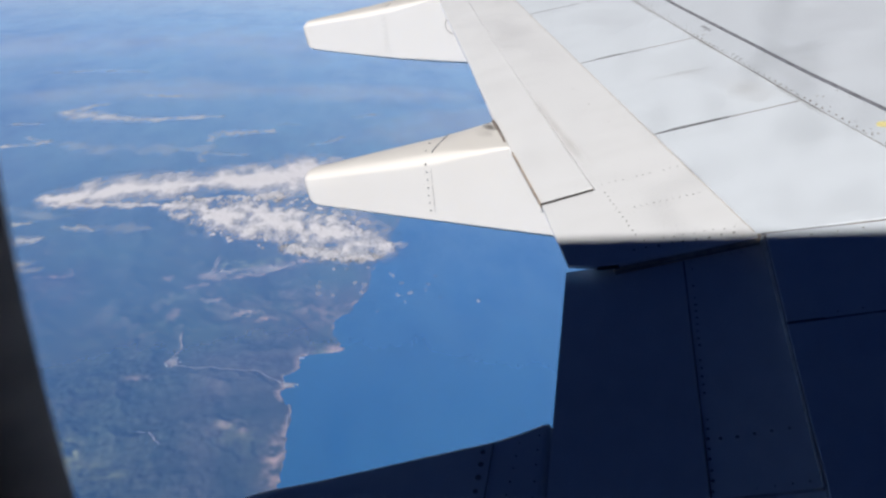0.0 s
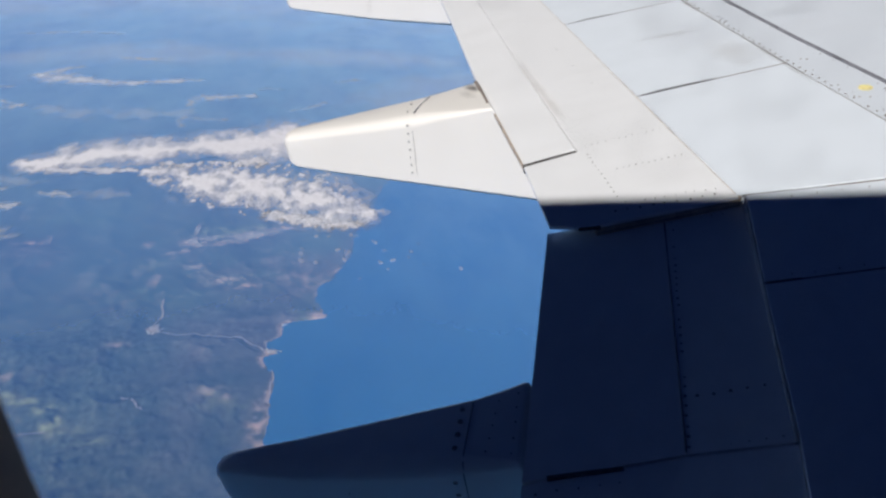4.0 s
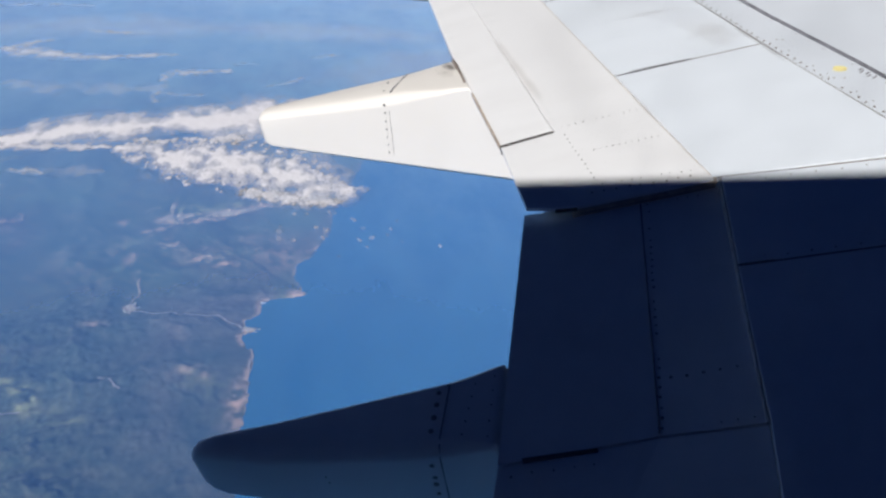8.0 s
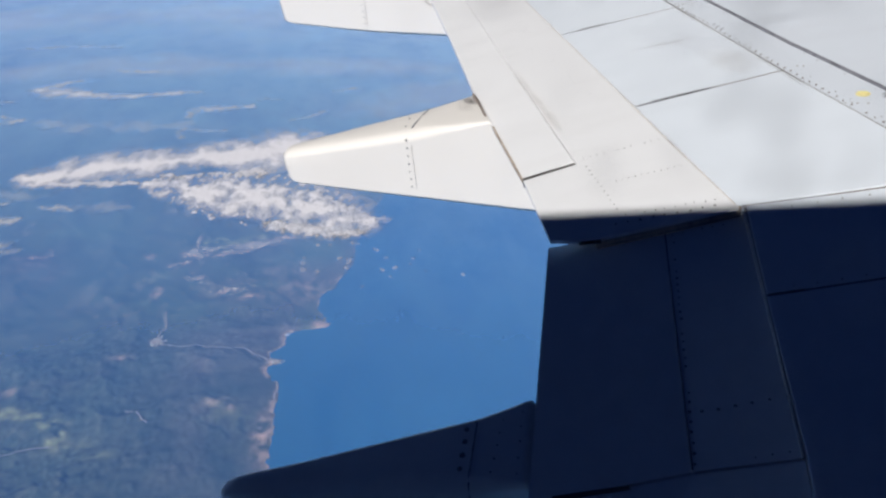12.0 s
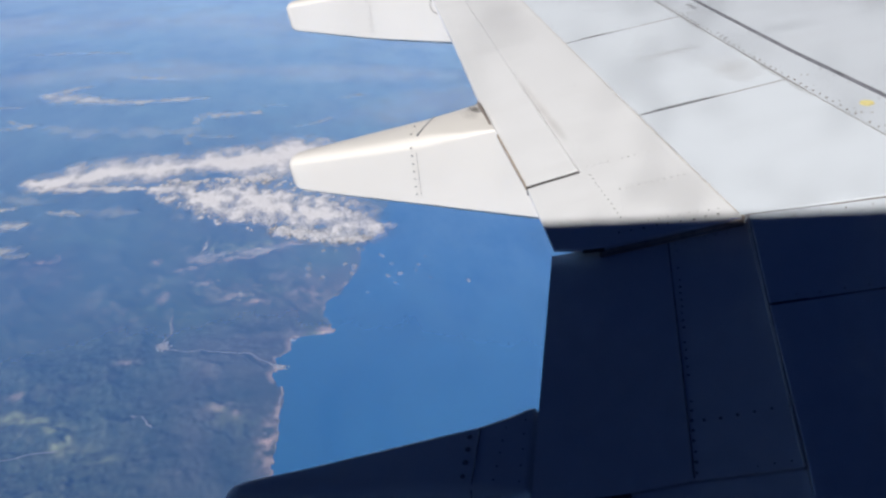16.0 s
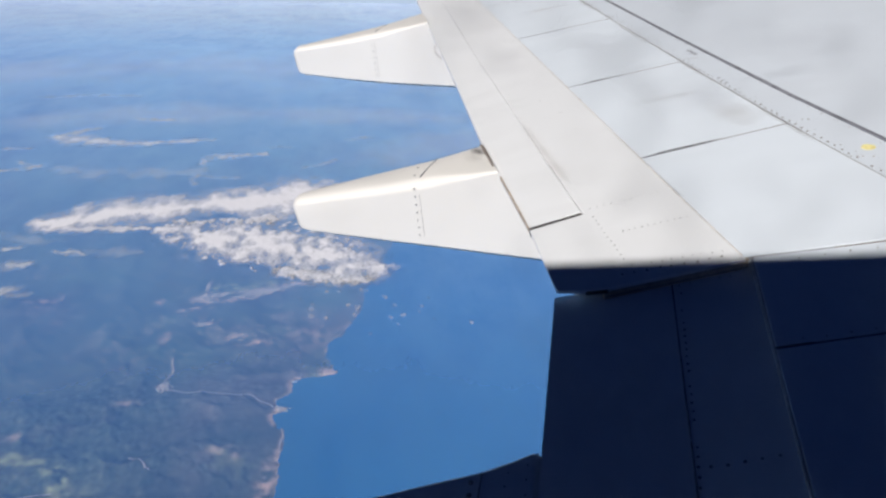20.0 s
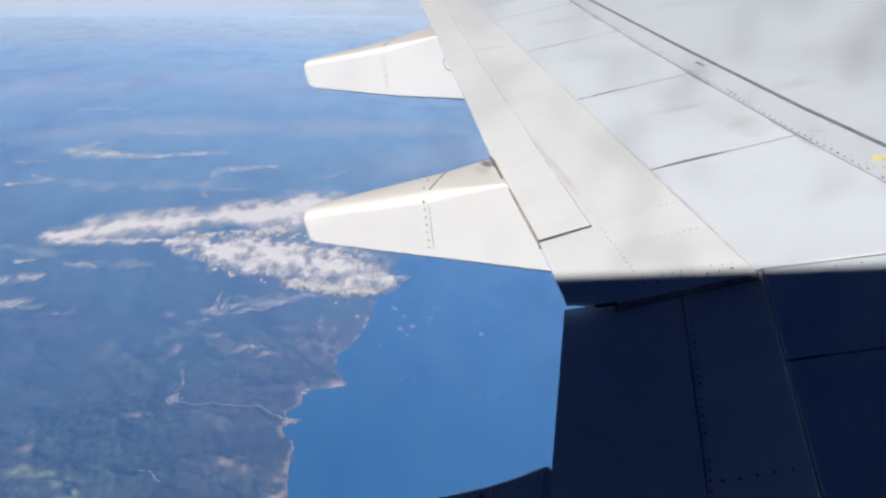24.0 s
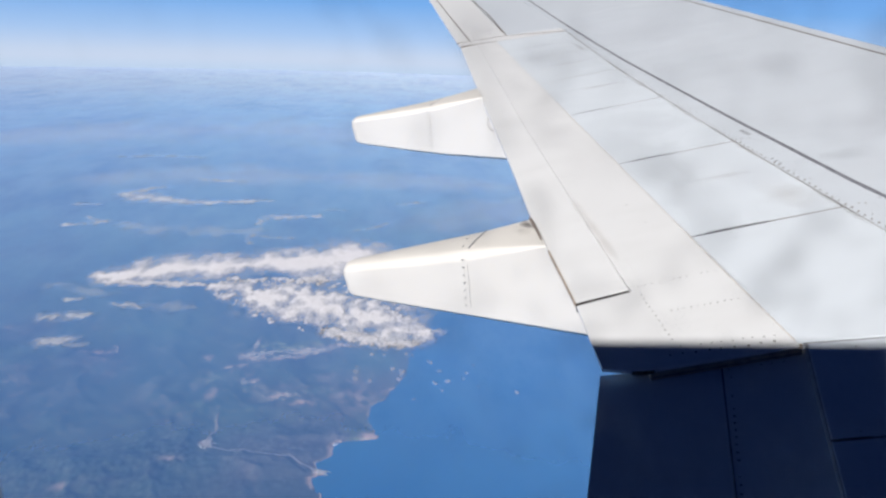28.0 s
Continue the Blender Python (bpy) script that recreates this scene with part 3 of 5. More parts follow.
def inboard_fairing(label):
    """The long fairing beside the inner flap: straight inboard side, a flat top that narrows to a rounded tip."""
    # along the hull, near side, far side, top, bottom, rounding of the near upper edge
    stations = [(-0.100, 1.254, 1.578, -0.112, -0.57, 0.02), (0.272, 1.251, 1.575, -0.112, -0.565, 0.02), (0.290, 1.249, 1.571, -0.066, -0.56, 0.02), (0.305, 1.248, 1.566, -0.0625, -0.56, 0.022), (0.370, 1.244, 1.531, -0.064, -0.555, 0.03),
                (0.458, 1.239, 1.491, -0.067, -0.54, 0.045), (0.604, 1.235, 1.449, -0.074, -0.51, 0.058), (0.810, 1.229, 1.389, -0.085, -0.462, 0.066), (1.016, 1.223, 1.330, -0.097, -0.41, 0.066), (1.160, 1.220, 1.295, -0.105, -0.380, 0.06),
                (1.222, 1.221, 1.281, -0.113, -0.368, 0.05), (1.262, 1.226, 1.273, -0.128, -0.350, 0.04), (1.288, 1.234, 1.265, -0.156, -0.318, 0.03), (1.300, 1.243, 1.258, -0.19, -0.275, 0.012)]
    bm = bmesh.new()
    rings = []
    for a, n0, n1, tz, bz, r in stations:
        w = n1 - n0
        rn, rf, rb = min(r, 0.6 * w), min(0.014, 0.25 * w), min(0.05, 0.4 * w, 0.3 * (tz - bz))
        sec = [(n0 + rb, bz), (n0 + 0.3 * rb, bz + 0.3 * rb), (n0, bz + rb), (n0, (tz + bz) / 2)]
        sec += [(n0 + rn * (1 - math.cos(q)), tz - rn * 1.3 * (1 - math.sin(q))) for q in (0, 0.35, 0.7, 1.1, math.pi / 2)]
        sec += [(n1 - rf, tz), (n1 - 0.3 * rf, tz - 0.3 * rf), (n1, tz - rf), (n1, (tz + bz) / 2), (n1, bz + rb), (n1 - 0.3 * rb, bz + 0.3 * rb), (n1 - rb, bz)]
        rings.append([bm.verts.new(AFT * a + LAT * v + UP * z) for v, z in sec])
    n = len(rings[0])
    for a, b in zip(rings, rings[1:]):
        for k in range(n):
            bm.faces.new((a[k], a[(k + 1) % n], b[(k + 1) % n], b[k]))
    bm.faces.new(rings[0]); bm.faces.new(rings[-1][::-1])
    bmesh.ops.recalc_face_normals(bm, faces=bm.faces)
    ob = part("flap_track_fairing", bm, M_FLAP, wing, label, smooth=True)
    ob.modifiers.new("even_shading", "WEIGHTED_NORMAL").weight = 75
    seam = [AFT * 0.458 + LAT * v + UP * z for v, z in ((1.2385, -0.50), (1.2380, -0.30), (1.2380, -0.125), (1.252, -0.083), (1.284, -0.0665), (1.376, -0.0665), (1.484, -0.0665))]
    part("seam", tube(seam, 0.0026, 5), M_INK, ob, "dark joint round the fairing")
    for v in (1.297, 1.347, 1.397, 1.444):
        row(BOLT, ob, AFT * 0.488 + LAT * v + UP * -0.0675, AFT * 0.488 + LAT * v + UP * -0.0675, 1, 0.001, skip=0)
    for z in (-0.155, -0.215, -0.25, -0.30, -0.37, -0.44):
        row(BOLT, ob, AFT * 0.488 + LAT * 1.2380 + UP * z, AFT * 0.488 + LAT * 1.2380 + UP * z, 1, 0.001, normal=-LAT, skip=0)
    for k in range(5):
        row(RIVET, ob, AFT * (0.392 - 0.004 * k) + LAT * (1.287 + 0.048 * k) + UP * -0.0640, AFT * 0.38 + LAT * 1.4 + UP * -0.064, 1, 0.002, skip=0)
        row(RIVET, ob, AFT * 0.318 + LAT * (1.282 + 0.058 * k) + UP * -0.0625, AFT * 0.318 + LAT * 1.4 + UP * -0.063, 1, 0.002, skip=0)
    for a, z in ((0.90, -0.21), (0.84, -0.23), (0.835, -0.26)):
        row(RIVET, ob, AFT * a + LAT * 1.2265 + UP * z, AFT * a + LAT * 1.2265 + UP * z, 1, 0.001, normal=-LAT, skip=0)
    return ob


inboard_fairing("large white flap fairing with bold fasteners beside the inner flap")
part("root_seal", tube([(between(TE, y) - 0.010, y, z) for y, z in ((3.50, -0.03), (3.56, -0.002), (3.70, 0.003), (3.82, 0.003), (3.90, -0.004))], 0.010, 6), M_RUBBER, f2, "weathered brown rubber root seal")
part("root_seal", tube([(between(TE, y) - 0.010, y, z) for y, z in ((7.13, -0.03), (7.20, -0.002), (7.4, 0.002), (7.56, -0.004))], 0.009, 6), M_RUBBER, f3, "weathered brown rubber root seal")

part("bonding_strap", tube([b3 + LAT * (-0.227) + AFT * u + UP * z for u, z in ((-0.115, -0.20), (-0.10, -0.23), (-0.095, -0.27), (-0.11, -0.31), (-0.14, -0.335), (-0.17, -0.35))], 0.004, 5), M_SOOT, f3, "curved dark bonding strap")


def stain_material(name, colour, most):
    """Grime with a ragged rim of its own."""
    m, t, b = nodes_of(name)
    c = t.nodes.new("ShaderNodeTexCoord")
    off = t.nodes.new("ShaderNodeVectorMath"); off.operation = "SUBTRACT"; off.inputs[1].default_value = (0.5, 0.5, 0.5)
    t.links.new(c.outputs["Generated"], off.inputs[0])
    flat = t.nodes.new("ShaderNodeVectorMath"); flat.operation = "MULTIPLY"; flat.inputs[1].default_value = (2, 2, 0)
    t.links.new(off.outputs[0], flat.inputs[0])
    ln = t.nodes.new("ShaderNodeVectorMath"); ln.operation = "LENGTH"
    t.links.new(flat.outputs[0], ln.inputs[0])
    g = t.nodes.new("ShaderNodeNewGeometry")
    n = node(t, "ShaderNodeTexNoise", Scale=5, Detail=6, Roughness=0.6)
    t.links.new(g.outputs["Position"], n.inputs["Vector"])
    k = t.nodes.new("ShaderNodeMath"); k.operation = "SUBTRACT"
    t.links.new(n.outputs[0], k.inputs[0])
    sc = t.nodes.new("ShaderNodeMath"); sc.operation = "MULTIPLY"; sc.inputs[1].default_value = 0.62
    t.links.new(ln.outputs["Value"], sc.inputs[0]); t.links.new(sc.outputs[0], k.inputs[1])
    r = ramp(t, k.outputs[0], [(0.0, (0, 0, 0)), (0.5, (most, most, most))])
    b.inputs["Base Color"].default_value = (*colour, 1)
    b.inputs["Roughness"].default_value = 0.85
    t.links.new(r.outputs[0], b.inputs["Alpha"])
    return m


M_GRIME = stain_material("grey_grime", (0.42, 0.42, 0.46), 0.08)
M_RUST = stain_material("brown_weeping_stain", (0.42, 0.37, 0.33), 0.20)
M_FAINT = stain_material("faint_brown_streak", (0.45, 0.36, 0.28), 0.14)
M_BLACK = stain_material("sooty_smear", (0.10, 0.085, 0.075), 0.75)


def stain(x, y, sx, sy, turn, material, parent, z=0.0018):
    bm = bmesh.new()
    bmesh.ops.create_grid(bm, x_segments=1, y_segments=1, size=0.5)
    ob = part("stain", bm, material, parent)
    ob.matrix_local = pose(x, y, z, 0, 0, turn) @ Matrix.Diagonal((sx, sy, 1, 1))
    return ob


for x_, y_, sx_, sy_, tr, mt, z_ in ((1.90, 4.0, 0.7, 1.2, 0, M_GRIME, 0.0020), (1.75, 5.3, 0.7, 1.2, 10, M_GRIME, 0.0022), (1.53, 3.272, 0.5, 0.03, 0, M_BLACK, 0.0025), (1.47, 4.537, 0.38, 0.025, 0, M_BLACK, 0.0025),
                                     (2.07, 3.3, 0.05, 0.9, 0, M_RUST, 0.0025), (2.07, 4.3, 0.05, 0.9, 0, M_RUST, 0.0025), (2.07, 5.4, 0.06, 1.2, 0, M_RUST, 0.0025), (2.09, 6.6, 0.08, 1.4, 0, M_RUST, 0.0025), (2.1, 8.9, 0.09, 1.0, 0, M_RUST, 0.0025),
                                     (2.9, 4.4, 1.3, 1.0, 15, M_GRIME, 0.0020), (3.2, 6.4, 1.4, 1.4, 10, M_GRIME, 0.0020), (3.0, 9.0, 1.8, 2.2, 0, M_GRIME, 0.0020), (1.6, 8.6, 0.9, 1.2, 0, M_GRIME, 0.0020),
                                     (1.0, 5.5, 0.6, 1.6, 0, M_GRIME, 0.0020), (1.05, 7.4, 0.6, 2.0, 0, M_GRIME, 0.0020), (0.84, 3.6, 0.07, 1.5, 1, M_FAINT, 0.0022), (1.27, 3.0, 0.02, 1.4, 0, M_RUST, 0.0024),
                                     (1.74, 3.98, 0.60, 0.10, -4, M_FAINT, 0.0024), (1.92, 3.58, 0.4, 0.5, 0, M_FAINT, 0.0026), (2.5, 3.93, 0.7, 0.3, -4, M_GRIME, 0.0060), (1.75, 6.75, 0.7, 0.16, -4, M_FAINT, 0.0024), (1.75, 8.1, 0.7, 0.18, -4, M_FAINT, 0.0024), (1.8, 9.5, 0.6, 0.2, -4, M_GRIME, 0.0024), (1.25, 11.8, 0.5, 1.2, 0, M_GRIME, 0.0024)):
    stain(x_, y_, sx_, sy_, tr, mt, wing, z_)
stain(0.50, 3.80, 0.10, 0.18, 10, M_BLACK, f2, 0.0045)
stain(0.46, 3.74, 0.16, 0.24, 15, M_RUST, f2, 0.0038)

# yellow marking and stencils that cannot be read
def plate(name, x, y, sx, sy, turn, material, parent, z=0.0022, sides=0):
    bm = bmesh.new()
    if sides:
        bmesh.ops.create_cone(bm, cap_ends=True, segments=sides, radius1=sx, radius2=sx, depth=0.002)
    else:
        bmesh.ops.create_cube(bm, size=1)
        bmesh.ops.scale(bm, vec=(sx, sy, 0.002), verts=bm.verts)
    bmesh.ops.transform(bm, matrix=pose(x, y, z, 0, 0, turn), verts=bm.verts)
    return part(name, bm, material, parent)


plate("yellow_disc", 2.226, 2.845, 0.031, 0, 0, M_YELLOW, hinge, sides=20)
for k in range(5):
    plate("stencil_bar", 2.30 - 0.012 * (k % 2), 2.80 - 0.025 * k, 0.028, 0.008, 25, M_INK, hinge)
for k in range(4):
    plate("stencil_bar", 2.215, 4.62 + 0.035 * k, 0.03, 0.012, 10, M_GASKET, hinge)
for k in range(3):
    plate("stencil_bar", 2.12, 4.0 + 0.05 * k, 0.022, 0.01, 0, M_INK, hinge)
plate("stencil_bar", 1.62, 5.2, 0.03, 0.05, 0, M_SPOILER, hinge)

# ---- fuselage round the camera ----
CENTRE = LAT * HULL_LAT + UP * HULL_Z
RADIUS = HULL_R
TOE = Matrix.Rotation(radians(-0.6), 4, "Z")      # the whole hull is turned a little to tilt its shadow edge on the wing
shell = bmesh.new()
ax = [-9, -5, -2.5, -1.2, -0.27, 0.36, 0.8, 1.5, 3, 6, 9]
seg = 160
grid = [[shell.verts.new(CENTRE + AFT * s + (LAT * math.cos(k * math.tau / seg) + UP * math.sin(k * math.tau / seg)) * RADIUS) for k in range(seg)] for s in ax]
for i in range(len(ax) - 1):
    for k in range(seg):
        mid = (grid[i][k].co + grid[i + 1][k].co + grid[i][(k + 1) % seg].co + grid[i + 1][(k + 1) % seg].co) / 4
        if ax[i] == -0.27 and mid.dot(LAT) > 0 and 0.84 < mid.z < 1.82:
            continue
        shell.faces.new((grid[i][k], grid[i + 1][k], grid[i + 1][(k + 1) % seg], grid[i][(k + 1) % seg]))
shell.faces.new(grid[0]); shell.faces.new(grid[-1][::-1])
bmesh.ops.transform(shell, matrix=TOE, verts=shell.verts)
bmesh.ops.recalc_face_normals(shell, faces=shell.faces)
me = mesh_from(shell, "fuselage", M_HULL)
me.polygons.foreach_set("use_smooth", [True] * len(me.polygons))
fuselage = tagged(new("fuselage", me), "dark blue cylindrical airliner fuselage with a cabin window", "fuselage", kind="structure")
fuselage.matrix_world = BANK

# unseen belly bulge between the wing roots, added to block light from below
bm = bmesh.new()
ribs = []
for s, f in ((-6.5, 0.15), (-5.0, 0.75), (-3.0, 1.0), (1.5, 1.0), (3.5, 0.75), (5.0, 0.15)):
    ribs.append([bm.verts.new(LAT * (HULL_LAT + (1.2 + 1.3 * f) * math.cos(k * math.tau / 40)) + UP * (-0.80 + (0.2 + 0.55 * f) * math.sin(k * math.tau / 40)) + AFT * s) for k in range(40)])
for a, b in zip(ribs, ribs[1:]):
    for k in range(40):
        bm.faces.new((a[k], a[(k + 1) % 40], b[(k + 1) % 40], b[k]))
bm.faces.new(ribs[0]); bm.faces.new(ribs[-1][::-1])
bmesh.ops.recalc_face_normals(bm, faces=bm.faces)
part("belly_light_block", bm, M_HULL, fuselage, "unseen dark blue belly bulge added to block light", smooth=True)

# window: trim panel with a rounded opening and a deep reveal
window = tagged(new("window_1"), "cabin window with brown plastic reveal and smudged pane", "window", kind="structure")
window.matrix_world = BANK
W_MID, W_Z, W_HALF, W_TALL, W_DEEP = 0.045, 1.22, 0.1438, 0.52, 0.30


def oval(k, n, grow, rise=None):
    a = k * math.tau / n
    c, s = math.cos(a), math.sin(a)
    e = 0.7
    lean = -0.24 * (((W_TALL if s > 0 else W_DEEP) * math.copysign(abs(s) ** e, s)) - 0.29)
    return (W_MID + lean + (W_HALF + grow) * math.copysign(abs(c) ** e, c), W_Z + ((W_TALL if s > 0 else W_DEEP) + (grow if rise is None else rise)) * math.copysign(abs(s) ** e, s))


bm = bmesh.new()
N = 64
loops = []
for grow, rise, depth in ((0.58, 0.045, 0.084), (0.075, 0.042, 0.084), (0.058, 0.036, 0.088), (0.030, 0.024, 0.104), (0.010, 0.008, 0.121), (0.0, 0.0, 0.135), (0.003, 0.003, 0.138)):
    loops.append([bm.verts.new(AFT * u + LAT * depth + UP * z) for u, z in (oval(k, N, grow, rise) for k in range(N))])
for a, b in zip(loops, loops[1:]):
    for k in range(N):
        bm.faces.new((a[k], a[(k + 1) % N], b[(k + 1) % N], b[k]))
bmesh.ops.recalc_face_normals(bm, faces=bm.faces)
part("window_reveal", bm, M_TRIM, window, "brown plastic window reveal", smooth=True)


def smudged():
    """Clear acrylic with dried drops and dirt, thicker towards the top of the window, and a film of painted glare."""
    m, t, b = nodes_of("smudged_pane")
    spots_ = node(t, "ShaderNodeTexNoise", Scale=150, Detail=1.0, Roughness=0.4)
    wide = node(t, "ShaderNodeTexNoise", Scale=75, Detail=2.0, Roughness=0.5)
    for n in (spots_, wide):
        t.links.new(placed(t, (1, 1, 0.85)), n.inputs["Vector"])
    r = ramp(t, spots_.outputs[0], [(0.46, (0.08, 0.08, 0.08)), (0.66, (1, 1, 1))])
    w = ramp(t, wide.outputs[0], [(0.38, (0.15, 0.15, 0.15)), (0.62, (1, 1, 1))])
    sp = t.nodes.new("ShaderNodeSeparateXYZ")
    t.links.new(placed(t, (1, 1, 1)), sp.inputs[0])
    up = t.nodes.new("ShaderNodeMapRange")
    up.inputs[1].default_value, up.inputs[2].default_value, up.inputs[3].default_value, up.inputs[4].default_value = 1.535, 1.65, 0.07, 0.27
    t.links.new(sp.outputs[2], up.inputs[0])
    fore = t.nodes.new("ShaderNodeMapRange")
    fore.inputs[1].default_value, fore.inputs[2].default_value, fore.inputs[3].default_value, fore.inputs[4].default_value = 0.0, 0.05, 0.12, 1.0
    t.links.new(sp.outputs[0], fore.inputs[0])
    part_ = t.nodes.new("ShaderNodeMath"); part_.operation = "MULTIPLY"
    t.links.new(up.outputs[0], part_.inputs[0]); t.links.new(fore.outputs[0], part_.inputs[1])
    glare_film = t.nodes.new("ShaderNodeMapRange")      # a faint even film that imitates glare over the dark wing, clearing towards the front
    glare_film.inputs[1].default_value, glare_film.inputs[2].default_value, glare_film.inputs[3].default_value, glare_film.inputs[4].default_value = -0.03, 0.03, 0.022, 0.0
    t.links.new(sp.outputs[0], glare_film.inputs[0])
    k = t.nodes.new("ShaderNodeMath"); k.operation = "MULTIPLY_ADD"
    t.links.new(blend(t, 1.0, r.outputs[0], w.outputs[0], "MULTIPLY"), k.inputs[0])
    t.links.new(part_.outputs[0], k.inputs[1])
    t.links.new(glare_film.outputs[0], k.inputs[2])
    clear = t.nodes.new("ShaderNodeBsdfTransparent")
    film = t.nodes.new("ShaderNodeBsdfTranslucent")
    film.inputs[0].default_value = (0.22, 0.22, 0.23, 1)
    mix = t.nodes.new("ShaderNodeMixShader")
    t.links.new(k.outputs[0], mix.inputs[0])
    t.links.new(clear.outputs[0], mix.inputs[1])
    t.links.new(film.outputs[0], mix.inputs[2])
    t.links.new(mix.outputs[0], t.nodes["Material Output"].inputs[0])
    return m


def hull_at(u, z, proud=0.0):
    return AFT * u + LAT * (HULL_LAT + math.sqrt((HULL_R + proud) ** 2 - (z - HULL_Z) ** 2)) + UP * z


def window_surround():
    """The doubler plate round the opening in the skin, with the flared outer wall of the opening."""
    bm = bmesh.new()
    u0, u1, z0, z1 = -0.33, 0.42, 0.76, 1.90
    uc, zc = W_MID, 1.33
    rings = [[], [], [], []]
    for k in range(N):
        u, z = oval(k, N, 0.006)
        rings[0].append(bm.verts.new(AFT * u + LAT * 0.139 + UP * z))
        u, z = oval(k, N, 0.085, 0.05)
        rings[1].append(bm.verts.new(hull_at(u, z, 0.004)))
        far = min((u1 - uc if u > uc else uc - u0) / max(1e-6, abs(u - uc)), (z1 - zc if z > zc else zc - z0) / max(1e-6, abs(z - zc)))
        for j, f in ((2, 0.5), (3, 1.0)):
            m = 1 + (far - 1) * f
            rings[j].append(bm.verts.new(hull_at(uc + (u - uc) * m, zc + (z - zc) * m, 0.004)))
    for a, b in zip(rings, rings[1:]):
        for k in range(N):
            bm.faces.new((a[k], a[(k + 1) % N], b[(k + 1) % N], b[k]))
    bmesh.ops.recalc_face_normals(bm, faces=bm.faces)
    return part("window_surround", bm, M_HULL, window, "dark blue skin plate round the window")


window_surround()
bm = bmesh.new()
front = [bm.verts.new(AFT * u + LAT * 0.137 + UP * z) for u, z in (oval(k, N, 0.006) for k in range(N))]
bm.faces.new(front)
pane = part("pane", bm, smudged(), window, "clear acrylic pane with faint smudges")
pane.visible_shadow = False

# ---- landscape far below, at a fortieth of its true distance ----
LOW = -245.0
FAR = 4500.0
rng = np.random.default_rng(7)


def lattice(seed):
    return np.random.default_rng(seed).random((256, 256))


def value_noise(x, y, tab):
    xi, yi = np.floor(x).astype(int), np.floor(y).astype(int)
    fx, fy = x - xi, y - yi
    fx, fy = fx * fx * (3 - 2 * fx), fy * fy * (3 - 2 * fy)
    g = lambda i, j: tab[i & 255, j & 255]
    return (g(xi, yi) * (1 - fx) + g(xi + 1, yi) * fx) * (1 - fy) + (g(xi, yi + 1) * (1 - fx) + g(xi + 1, yi + 1) * fx) * fy


def fbm(x, y, size, octaves, seed):
    total, amp, norm = 0, 1.0, 0
    for o in range(octaves):
        total = total + amp * value_noise(x / size + 17.3 * o, y / size + 5.1 * o, lattice(seed + o))
        x, y = 0.8 * x - 0.6 * y, 0.6 * x + 0.8 * y
        norm += amp
        amp, size = amp * 0.55, size / 2.1
    return total / norm


COAST_Y = [0, 269, 281, 291, 302, 309, 316, 323, 328, 333, 339, 343, 349, 351, 354, 357, 364, 366, 372, 380, 384, 385.5, 386.5, 388, 390, 396, 410, 420, 429, 435, 440, 450, 467, 473, 497, 517, 539, 588, 655, 783, 1000, 1600, 6000]
COAST_X = [-36, -38, -37, -36, -36, -37, -36, -34, -34, -36, -39, -42, -42, -37, -34, -40, -41, -37, -32, -33, -32, -28, -18, -5, -4, -7, -12, -11, -10, -5, 1, 4, 12, 15, 18, 21, 31, 43, 66, 129, 258, 700, 4200]


def inland(x, y):
    d = np.interp(y, COAST_Y, COAST_X) - x
    far = np.clip(np.hypot(x, y) / 400 - 0.9, 0.12, 4)
    return d + (fbm(x, y, 14, 4, 40) - 0.5) * 13 * far + (fbm(x, y, 3.5, 3, 44) - 0.5) * 3.5


def terrain(x, y):
    d = inland(x, y)
    folds = 1 - np.abs(fbm(x, y, 48, 6, 80) * 2 - 1)
    hills = (fbm(x, y, 60, 3, 95) * 0.5 + folds ** 3 * 0.55)
    return np.where(d > 0, 0.15 + np.minimum(d, 40) / 40 * hills * 8, np.maximum(d * 0.2, -3))


def fan(a0, a1, na, r0, r1, nr):
    ang = np.radians(np.linspace(a0, a1, na))
    rad = np.geomspace(r0, r1, nr) if nr < 100 else np.r_[np.linspace(r0, 640, nr)[:-1], np.geomspace(640, r1, nr // 3)]
    nr = len(rad)
    R, A = np.meshgrid(rad, ang, indexing="ij")
    x, y = R * np.sin(A), R * np.cos(A)
    i, j = np.meshgrid(np.arange(nr - 1), np.arange(na - 1), indexing="ij")
    k = (i * na + j).ravel()
    return x.ravel(), y.ravel(), np.stack([k, k + 1, k + na + 1, k + na], 1)[:, ::-1]


def sheet(name, x, y, z, quads, material, smooth=True):
    me = bpy.data.meshes.new(name)
    me.vertices.add(len(x))
    me.vertices.foreach_set("co", np.stack([x, y, z], 1).ravel())
    me.loops.add(quads.size)
    me.loops.foreach_set("vertex_index", quads.ravel())
    me.polygons.add(len(quads))
    me.polygons.foreach_set("loop_start", np.arange(len(quads)) * 4)
    me.polygons.foreach_set("loop_total", np.full(len(quads), 4))
    me.update(calc_edges=True)
    me.validate()
    me.polygons.foreach_set("use_smooth", [smooth] * len(me.polygons))
    me.materials.append(material)
    return me


def world_noise(t, scale, detail=6, stretch=(1, 1, 1)):
    g = t.nodes.new("ShaderNodeNewGeometry")
    mp = t.nodes.new("ShaderNodeMapping")
    mp.inputs["Scale"].default_value = stretch
    t.links.new(g.outputs["Position"], mp.inputs[0])
    n = node(t, "ShaderNodeTexNoise", Scale=scale, Detail=detail, Roughness=0.68)
    t.links.new(mp.outputs[0], n.inputs["Vector"])
    return n.outputs[0]


